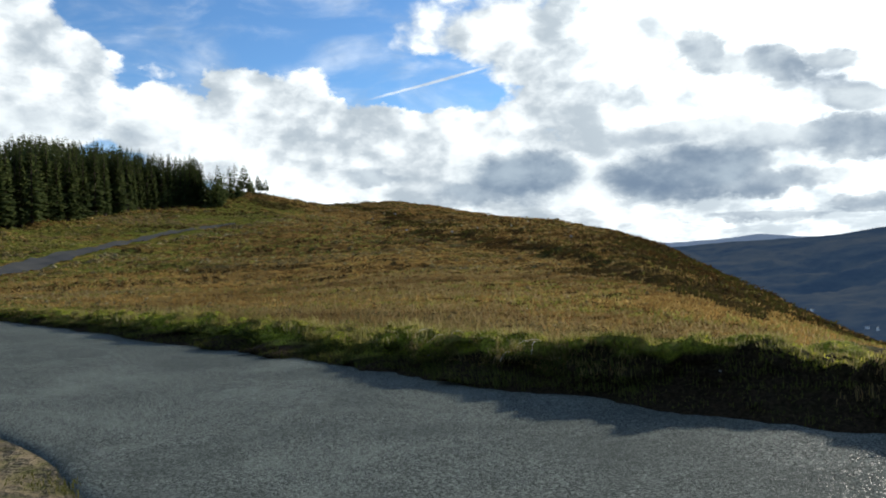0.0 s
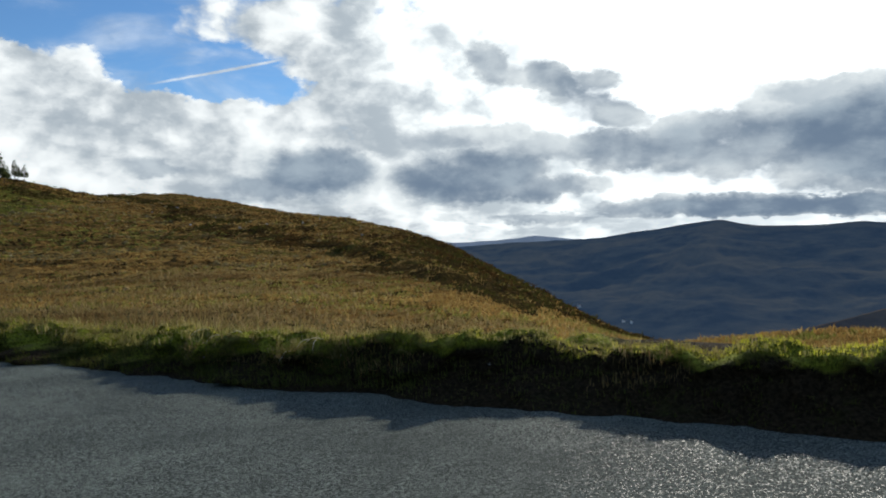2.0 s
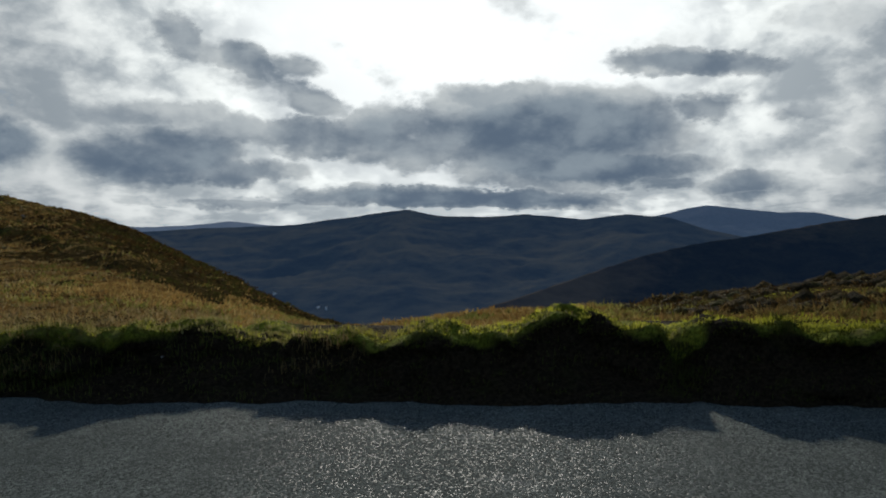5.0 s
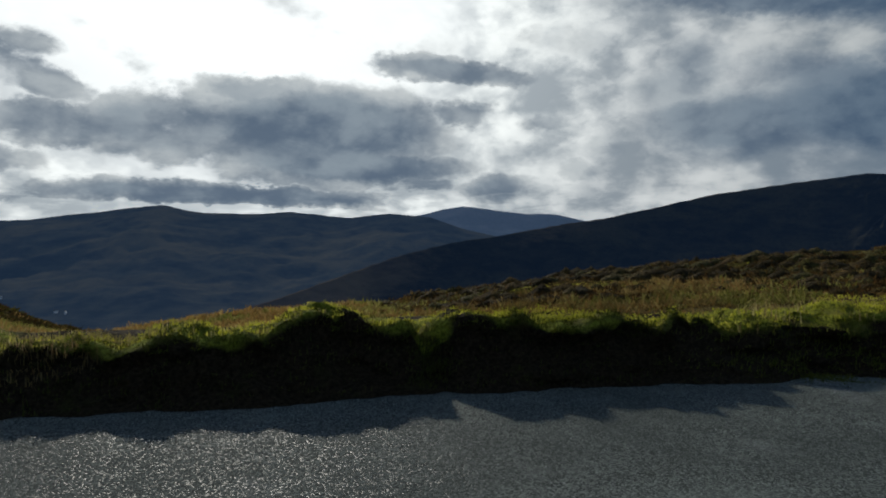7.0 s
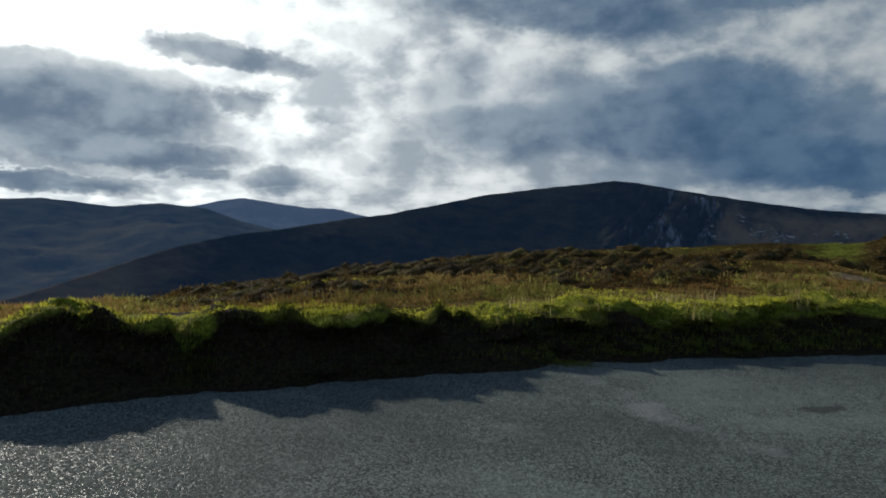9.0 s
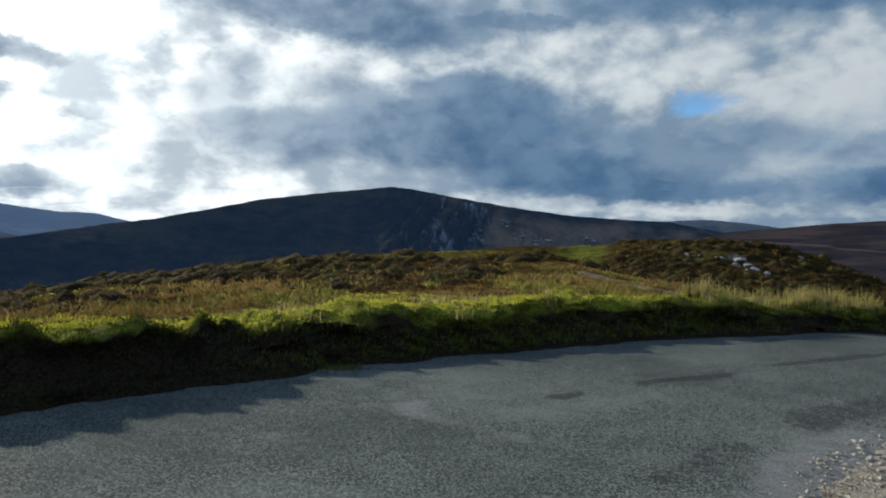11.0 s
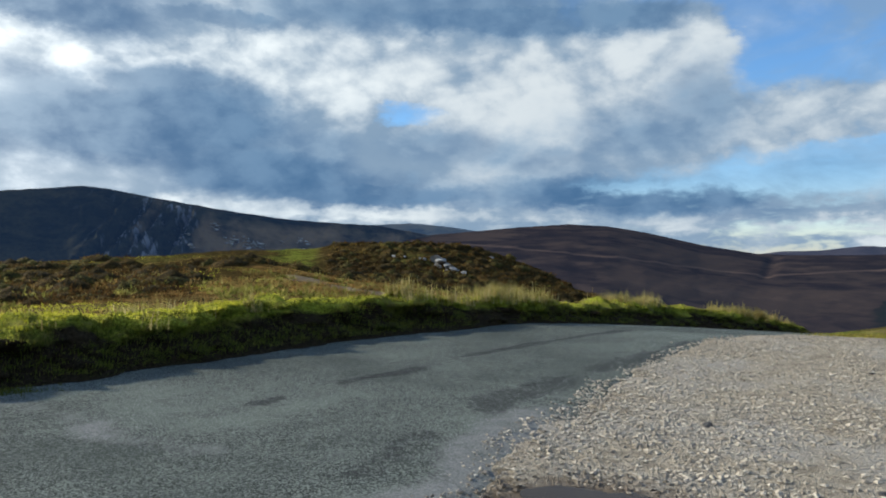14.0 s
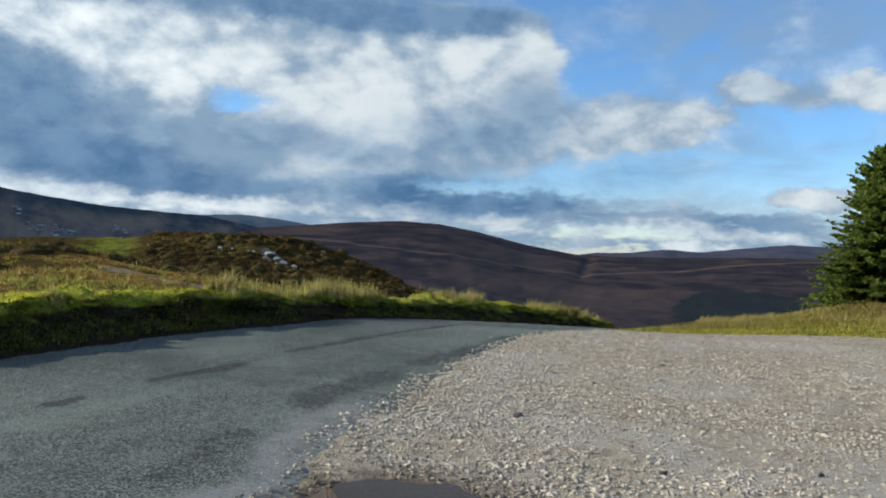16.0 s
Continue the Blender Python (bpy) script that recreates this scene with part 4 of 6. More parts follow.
RIBS = [(88.75, 1.0, 0.30), (89.45, -0.75, 0.34), (90.0, 0.35, 0.16), (90.55, 0.8, 0.28), (91.2, -0.55, 0.22), (91.75, 0.55, 0.22), (92.3, -0.3, 0.2), (92.8, 0.35, 0.2),
        (93.75, -1.15, 0.42), (94.75, 0.95, 0.30)]


def rib_line(a, el):
    """Which rib of the steep face a place lies on; the ribs run down aslant."""
    return a - np.interp(a, [88, 92, 95, 97], [0.8, 0.78, 0.45, 0.3]) * el


def crag_shape(a, el):
    s = rib_line(a, el)
    s = s + 0.16 * fbm(a * 0.9, el * 1.4, 1.0, 3, 151)
    steep = smooth(s, 88.1, 88.6) * smooth(s, 95.6, 95.0)
    ribs = sum(k * np.exp(-((s - c) / w) ** 2) for c, k, w in RIBS)
    fine = 0.5 - np.abs(fbm(s * 2.6, el * 0.9, 1.0, 4, 152, 0.6))
    return 24 * ribs * smooth(s, 87.9, 88.6) + 13 * fine * steep + 5 * fbm(s * 1.5, el * 0.35, 1.0, 3, 153) * smooth(s, 84, 86)


def crag_rock(a, el):
    s = rib_line(a, el) + 0.16 * fbm(a * 0.9, el * 1.4, 1.0, 3, 151)
    bare = smooth(0.5 - np.abs(fbm(s * 2.6, el * 0.9, 1.0, 4, 152, 0.6)) + 0.35 * fbm(a * 2, el * 2, 1.0, 3, 154), 0.12, 0.5)
    faint = 0.30 * smooth(fbm(s * 3.0, el * 0.5, 1.0, 3, 155), 0.35, 0.7) * smooth(s, 84.0, 85.5)
    return np.maximum(0.85 * bare * smooth(s, 88.6, 89.4) * smooth(s, 95.3, 94.9), faint * smooth(s, 89, 88.4))


# brown shoulder and ribs; sunlight on spur and skyline painted in as pale bands
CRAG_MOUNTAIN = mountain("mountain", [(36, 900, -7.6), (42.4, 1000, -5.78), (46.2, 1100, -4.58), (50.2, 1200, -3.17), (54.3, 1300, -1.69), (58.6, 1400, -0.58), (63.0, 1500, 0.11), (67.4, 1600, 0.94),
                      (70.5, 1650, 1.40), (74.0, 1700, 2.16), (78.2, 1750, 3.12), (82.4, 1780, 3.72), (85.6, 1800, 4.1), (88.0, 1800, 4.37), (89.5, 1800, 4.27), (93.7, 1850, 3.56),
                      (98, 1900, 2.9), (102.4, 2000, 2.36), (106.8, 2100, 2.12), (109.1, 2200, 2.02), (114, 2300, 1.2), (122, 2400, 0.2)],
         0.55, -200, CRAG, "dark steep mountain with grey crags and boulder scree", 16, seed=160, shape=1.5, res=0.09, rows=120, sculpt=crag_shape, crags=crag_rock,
         slope_tones=lambda a, t, el: (np.maximum((0.56 + 0.22 * fbm(a, t * 14, 1.6, 4, 58)) * smooth(rib_line(a, el), 94.4, 95.6) * smooth(t, 0.30, 0.6) * (1 - 0.4 * smooth(t, 0.9, 0.98)),
                                             0.42 * smooth(rib_line(a, el), 88.6, 89.0) * smooth(fbm(rib_line(a, el) * 1.8, el * 0.4, 1.0, 3, 57), -0.1, 0.5) * smooth(a, 96, 94))
                                  + 0.4 * smooth(a, 80, 66) * smooth(t, 0.80, 0.95) * smooth(a, 60, 66) + 0.62 * smooth(a, 68, 47) * smooth(t, 0.4, 0.9), 0 * a))
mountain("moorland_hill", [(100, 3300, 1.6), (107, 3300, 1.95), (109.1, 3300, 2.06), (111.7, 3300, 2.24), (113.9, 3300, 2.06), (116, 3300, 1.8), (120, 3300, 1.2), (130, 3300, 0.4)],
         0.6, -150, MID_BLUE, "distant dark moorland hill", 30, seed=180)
TRACK_LINE = np.array([(108, 0.9), (118, 0.55), (123.6, 0.08), (130.2, -0.56), (135.1, -1.17), (138.5, -1.43), (145.2, -0.84), (149.1, -0.26), (154.5, 0.16), (165, 0.4)])
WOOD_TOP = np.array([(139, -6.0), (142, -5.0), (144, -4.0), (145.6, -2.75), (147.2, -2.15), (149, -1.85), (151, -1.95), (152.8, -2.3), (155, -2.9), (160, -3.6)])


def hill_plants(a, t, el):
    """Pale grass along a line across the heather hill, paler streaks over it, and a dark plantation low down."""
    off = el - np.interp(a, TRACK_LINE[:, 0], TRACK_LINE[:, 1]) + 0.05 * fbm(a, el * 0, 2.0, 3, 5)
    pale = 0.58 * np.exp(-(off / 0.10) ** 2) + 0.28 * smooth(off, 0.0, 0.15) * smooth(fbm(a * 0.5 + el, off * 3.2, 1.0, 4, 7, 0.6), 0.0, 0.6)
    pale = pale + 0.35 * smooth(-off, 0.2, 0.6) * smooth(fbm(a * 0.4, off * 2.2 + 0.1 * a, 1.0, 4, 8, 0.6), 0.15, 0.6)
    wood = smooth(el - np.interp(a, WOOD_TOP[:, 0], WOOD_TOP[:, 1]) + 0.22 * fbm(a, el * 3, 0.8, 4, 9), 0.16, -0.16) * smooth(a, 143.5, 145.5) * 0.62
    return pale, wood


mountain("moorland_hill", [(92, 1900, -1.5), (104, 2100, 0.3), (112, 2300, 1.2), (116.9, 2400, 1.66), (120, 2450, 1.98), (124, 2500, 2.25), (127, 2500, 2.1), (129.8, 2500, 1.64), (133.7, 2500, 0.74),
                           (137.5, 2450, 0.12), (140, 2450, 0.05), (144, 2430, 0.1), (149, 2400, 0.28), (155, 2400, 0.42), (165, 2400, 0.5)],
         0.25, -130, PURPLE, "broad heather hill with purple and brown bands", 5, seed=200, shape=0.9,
         slope_tones=hill_plants, res=0.1, rows=130,
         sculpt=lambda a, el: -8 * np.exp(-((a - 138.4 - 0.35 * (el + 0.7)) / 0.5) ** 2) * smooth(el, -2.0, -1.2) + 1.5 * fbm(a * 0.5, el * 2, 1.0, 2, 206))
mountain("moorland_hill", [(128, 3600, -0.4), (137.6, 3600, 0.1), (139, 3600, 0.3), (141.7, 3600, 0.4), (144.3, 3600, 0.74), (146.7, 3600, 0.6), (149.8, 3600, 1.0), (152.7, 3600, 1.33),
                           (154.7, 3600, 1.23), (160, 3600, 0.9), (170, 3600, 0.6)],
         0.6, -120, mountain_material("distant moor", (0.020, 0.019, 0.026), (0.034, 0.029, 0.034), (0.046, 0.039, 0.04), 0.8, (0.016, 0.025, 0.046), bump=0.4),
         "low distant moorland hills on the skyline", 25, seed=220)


# ---- growing things ----
def blade_material(name, ramp, through_light=0.45):
    """Leaves and blades: each one has its own tone; light comes through them."""
    m = bpy.data.materials.new(name)
    m.use_nodes = True
    n = Nodes(m.node_tree)
    r = n.add("ShaderNodeValToRGB")
    n.put(r.inputs[0], n.add("ShaderNodeNewGeometry").outputs["Random Per Island"])
    while len(r.color_ramp.elements) < len(ramp):
        r.color_ramp.elements.new(0.5)
    for k, (element, colour) in enumerate(zip(r.color_ramp.elements, ramp)):
        element.position, element.color = k / (len(ramp) - 1), (*colour, 1.0)
    patch = n.noise(place(n), 0.8, 3.0, 0.6)
    c = n.mix(n.step(patch, 0.35, 0.65, 0.0, 0.45), r.outputs[0], tuple(v * 0.55 for v in ramp[0]))
    fields = n.noise(place(n), 0.07, 4.0, 0.65)
    streak = n.noise(n.vec("MULTIPLY", place(n), (0.35, 1.0, 1.0)), 0.16, 5.0, 0.7)
    c = n.mix(n.step(fields, 0.52, 0.38, 0.0, 0.65), c, tuple(v * 0.45 for v in ramp[-1]))
    c = n.mix(n.step(streak, 0.44, 0.34, 0.0, 0.5), c, tuple(v * 0.3 for v in ramp[0]))
    face, back, both, out = n.add("ShaderNodeBsdfPrincipled"), n.add("ShaderNodeBsdfTranslucent"), n.add("ShaderNodeMixShader"), n.add("ShaderNodeOutputMaterial")
    face.inputs["Roughness"].default_value, face.inputs["Specular IOR Level"].default_value = 0.9, 0.02
    n.put(face.inputs["Base Color"], c)
    n.put(back.inputs[0], c)
    both.inputs[0].default_value = through_light
    n.put(both.inputs[1], face.outputs[0])
    n.put(both.inputs[2], back.outputs[0])
    n.put(out.inputs[0], both.outputs[0])
    return m


# bank grass in lit and shaded tones: green on the lip, darker below it
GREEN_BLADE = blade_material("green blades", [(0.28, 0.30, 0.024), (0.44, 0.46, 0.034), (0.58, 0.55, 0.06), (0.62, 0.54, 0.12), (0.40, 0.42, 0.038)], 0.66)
STRAW_BLADE = blade_material("straw blades", [(0.234, 0.171, 0.0641), (0.338, 0.237, 0.0997), (0.208, 0.171, 0.0499), (0.416, 0.316, 0.157), (0.234, 0.118, 0.0427)])
SHADED_BLADE = blade_material("shaded blades", [(0.065, 0.077, 0.0156), (0.104, 0.112, 0.026), (0.143, 0.126, 0.039), (0.078, 0.091, 0.0195)], 0.2)
TUSSOCK_BLADE = blade_material("tussock blades", [(0.30, 0.27, 0.07), (0.42, 0.34, 0.13), (0.24, 0.24, 0.05), (0.50, 0.42, 0.20), (0.30, 0.20, 0.07)])
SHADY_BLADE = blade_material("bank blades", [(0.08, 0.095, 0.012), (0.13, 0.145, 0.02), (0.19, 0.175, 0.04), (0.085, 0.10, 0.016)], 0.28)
DRY_BLADE = blade_material("dry heath blades", [(0.20, 0.15, 0.045), (0.29, 0.19, 0.065), (0.24, 0.12, 0.036), (0.36, 0.27, 0.10), (0.13, 0.11, 0.03)])
RUSSET_BLADE = blade_material("russet blades", [(0.30, 0.165, 0.048), (0.44, 0.26, 0.08), (0.28, 0.22, 0.06), (0.55, 0.39, 0.15), (0.17, 0.10, 0.034)], 0.5)
MOSSY_BLADE = blade_material("hillside blades", [(0.17, 0.18, 0.034), (0.29, 0.27, 0.062), (0.40, 0.34, 0.12), (0.21, 0.21, 0.036), (0.11, 0.10, 0.026)], 0.5)
VERGE_BLADE = blade_material("verge blades", [(0.20, 0.20, 0.03), (0.30, 0.26, 0.055), (0.42, 0.32, 0.12), (0.26, 0.25, 0.04), (0.34, 0.28, 0.07)])
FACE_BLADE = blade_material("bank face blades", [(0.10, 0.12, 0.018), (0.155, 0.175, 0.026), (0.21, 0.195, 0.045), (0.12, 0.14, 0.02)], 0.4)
HEATH_SHOOT = blade_material("heather shoots", [(0.075, 0.040, 0.014), (0.13, 0.068, 0.022), (0.06, 0.052, 0.014), (0.17, 0.095, 0.03), (0.035, 0.021, 0.009)], 0.3)
OLIVE_SHOOT = blade_material("olive shoots", [(0.06, 0.06, 0.014), (0.10, 0.095, 0.022), (0.14, 0.12, 0.03), (0.07, 0.055, 0.014)], 0.25)
GOLD_SHOOT = blade_material("golden heather shoots", [(0.12, 0.075, 0.02), (0.17, 0.12, 0.03), (0.10, 0.09, 0.02), (0.24, 0.16, 0.05), (0.07, 0.04, 0.012)], 0.35)
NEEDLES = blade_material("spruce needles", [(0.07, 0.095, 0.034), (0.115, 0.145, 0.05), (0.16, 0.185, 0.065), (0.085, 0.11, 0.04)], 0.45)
# verge spruces: a brighter copy of the needles, toned as if sunlit
LIT_NEEDLES = blade_material("lit spruce needles", [(0.085, 0.125, 0.026), (0.135, 0.18, 0.034), (0.19, 0.23, 0.05), (0.095, 0.135, 0.03)], 0.45)


def blades(name, base, per, height, width, mat, seed, lean=0.5, spread=0.06, pull=None):
    """Tufts of bent blades on base points, as one mesh. height: metres for each tuft; pull: a way in which the tufts hang."""
    rng = np.random.default_rng(seed)
    n = len(base) * per
    root = np.repeat(base, per, 0) + np.concatenate([rng.normal(0, spread, (n, 2)), np.zeros((n, 1))], 1)
    h = np.repeat(height, per) * rng.uniform(0.55, 1.2, n)
    phi = rng.uniform(0, 2 * np.pi, n)
    tilt = np.abs(rng.normal(0, lean, n))
    flat = np.stack([np.cos(phi), np.sin(phi), np.zeros(n)], 1)
    if pull is not None:
        flat = flat * 0.6 + np.repeat(pull, per, 0)
    side = np.stack([-np.sin(phi + 0.7), np.cos(phi + 0.7), np.zeros(n)], 1) * (np.asarray(width) * rng.uniform(0.6, 1.3, n))[:, None]
    up = np.array([0, 0, 1.0])
    mid = root + h[:, None] * (0.55 * np.cos(tilt * 0.5)[:, None] * up + 0.5 * np.sin(tilt * 0.6)[:, None] * flat)
    tip = mid + h[:, None] * (0.45 * np.cos(tilt * 1.6)[:, None] * up + 0.5 * np.sin(tilt * 1.5)[:, None] * flat)
    root = root - 0.04 * h[:, None] * up
    verts = np.stack([root - side, root + side, mid - side * 0.7, mid + side * 0.7, tip], 1).reshape(-1, 3)
    k = np.arange(n)[:, None] * 5
    faces = np.stack([k + np.array([0, 1, 3]), k + np.array([0, 3, 2]), k + np.array([2, 3, 4])], 1).reshape(-1, 3)
    return mesh_object(name, verts, faces, mat, False)


def sprigs(name, pts, size, flatten, per, length, mat, seed):
    """Short woody shoots standing out of cushions at pts."""
    rng = np.random.default_rng(seed)
    n = len(pts) * per
    phi, lift = rng.uniform(0, 2 * np.pi, n), rng.random(n) ** 0.7
    way = np.stack([np.cos(phi) * np.sqrt(1 - lift ** 2), np.sin(phi) * np.sqrt(1 - lift ** 2), lift], 1)
    own = np.repeat(size, per)[:, None] * np.array([1.0, 1.0, flatten])
    root = np.repeat(pts, per, 0) + way * own * rng.uniform(0.75, 1.0, (n, 1))
    r = np.hypot(root[:, 0], root[:, 1])
    tip = root + (way + rng.normal(0, 0.45, (n, 3)) + (0, 0, 0.2)) * (length * rng.uniform(0.4, 1.2, n))[:, None]
    side = np.cross(way, rng.normal(0, 1, (n, 3)))
    side *= ((0.006 + 0.0008 * r) / np.maximum(np.linalg.norm(side, axis=1), 1e-3))[:, None]
    verts = np.stack([root - side, root + side, tip], 1).reshape(-1, 3)
    return mesh_object(name, verts, np.arange(n * 3).reshape(-1, 3), mat, False)


def scatter(n, az, r, seed, even=1.0):
    """Points on the ground between two bearings and two distances, thicker near by."""
    rng = np.random.default_rng(seed)
    a = np.radians(rng.uniform(az[0], az[1], n))
    d = (r[0] ** even + (r[1] ** even - r[0] ** even) * rng.random(n)) ** (1 / even)
    x, y = d * np.sin(a), d * np.cos(a)
    return x, y


def on_land(x, y, lift=0.0):
    return np.stack([x, y, land(x, y) + lift], 1)


def grow_bank(grid, out, h, off, frac):
    """Turf on the bank: short curled grass on top, tufts that hang over the lip and down the face."""
    m, n = grid.shape[:2]
    rng = np.random.default_rng(5)
    dist = np.hypot(grid[10, :, 0], grid[10, :, 1])
    chance = 1 / np.maximum(dist, 7.5) ** 0.9
    chance /= chance.sum()

    def pick(count, test, seed):
        g = np.random.default_rng(seed)
        col, row = g.choice(n, count, p=chance), g.integers(0, m, count)
        keep = (h[col] > 0.12) & test(off[row, col], frac[row, col])
        return grid[row, col][keep], out[col][keep], col[keep]

    def hang(o, forward, down):
        return np.concatenate([-o * forward, np.full((len(o), 1), -down)], 1)

    p, o, c = pick(60000, lambda o, f: (o > 0.16) & (f > 0.88), 11)
    patch = fbm(p[:, 0], p[:, 1], 0.7, 3, 14)
    dull = rng.random(len(p)) < np.maximum(0.9 * smooth(p[:, 1], 4.5, 8.5), 0.45 * smooth(-p[:, 1], 4, 9))
    tagged(blades("turf_grass", p[dull], 6, 0.03 + 0.05 * rng.random(dull.sum()) + 0.07 * smooth(patch[dull], 0.2, 0.8), 0.005, TUSSOCK_BLADE, 120, 0.9, 0.03),
           "olive and straw grass along the bank top", "grass", kind="stuff")
    p, patch = p[~dull], patch[~dull]
    tagged(blades("turf_grass", p, 6, 0.022 + 0.034 * rng.random(len(p)) + 0.05 * smooth(patch, 0.35, 0.9), 0.005, GREEN_BLADE, 12, 0.9, 0.03),
           "short mossy green turf along the bank top", "grass", kind="stuff")
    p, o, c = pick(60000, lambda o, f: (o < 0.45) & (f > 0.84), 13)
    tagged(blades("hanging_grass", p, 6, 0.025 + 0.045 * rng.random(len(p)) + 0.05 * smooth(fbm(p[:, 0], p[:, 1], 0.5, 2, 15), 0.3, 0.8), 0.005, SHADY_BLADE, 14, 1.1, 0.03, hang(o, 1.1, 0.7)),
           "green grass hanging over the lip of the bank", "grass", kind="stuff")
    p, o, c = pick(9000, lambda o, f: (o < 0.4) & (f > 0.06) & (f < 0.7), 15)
    tagged(blades("face_grass", p, 7, 0.03 + 0.07 * rng.random(len(p)), 0.005, SHADED_BLADE, 16, 1.0, 0.05, hang(o, 0.9, 0.5)),
           "sparse grass in shaded tones on the earth face of the bank", "grass", kind="stuff")
    p, o, c = pick(60000, lambda o, f: (o < 0.5) & (f > 0.12) & (f < 0.80), 61)
    north = (rng.random(len(p)) < np.maximum(smooth(-p[:, 1], -2.5, 1.5), smooth(p[:, 1], 6.0, 10.0))) & (fbm(p[:, 0] + p[:, 2], p[:, 1], 0.8, 3, 62) > -0.25)
    bearing = np.degrees(np.arctan2(p[:, 0], p[:, 1]))
    north |= (np.abs(bearing - 59.7) < 1.5) & (p[:, 1] < 8)
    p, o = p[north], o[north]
    for bend, mat, label in ((p[:, 1] < 2.5, FACE_BLADE, "green grass growing down the face of the bank"), (p[:, 1] >= 2.5, SHADED_BLADE, "grass in shaded tones growing down the face of the bank")):
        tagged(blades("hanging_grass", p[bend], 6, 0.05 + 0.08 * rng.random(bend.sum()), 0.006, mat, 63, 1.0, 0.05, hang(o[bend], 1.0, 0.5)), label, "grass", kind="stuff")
    # dead straw hanging down at the near end and pale tussocks among the turf towards the bend
    p, o, c = pick(26000, lambda o, f: (o < 0.35) & (f > 0.45) & (f < 0.98), 64)
    dead = (p[:, 1] > 6.2) & (fbm(p[:, 0], p[:, 1], 1.6, 2, 65) > -0.1)
    p, o = p[dead], o[dead]
    tagged(blades("hanging_grass", p, 6, 0.08 + 0.10 * rng.random(len(p)), 0.004, STRAW_BLADE, 66, 1.0, 0.05, hang(o, 0.8, 0.8)),
           "dead straw grass hanging down the bank", "grass", kind="stuff")
    p, o, c = pick(14000, lambda o, f: (o > 0.1) & (f > 0.75), 17)
    far = (fbm(p[:, 0], p[:, 1], 2.4, 2, 18) > 0.0) & ((p[:, 1] < -2.0) | ((p[:, 1] > 10.0) & (rng.random(len(p)) < 0.12)) | ((p[:, 1] < 2.0) & (rng.random(len(p)) < 0.05)))
    p = p[far]
    tagged(blades("tussock_grass", p, 14, (0.10 + 0.14 * rng.random(len(p))) * (1 + 0.9 * smooth(-p[:, 1], 3, 8)), 0.005 + 0.0002 * np.repeat(np.hypot(p[:, 0], p[:, 1]), 14), TUSSOCK_BLADE, 19, 0.6, 0.08),
           "pale straw tussock grass on the bank", "grass", kind="stuff")


grow_bank(*BANK_GRID)


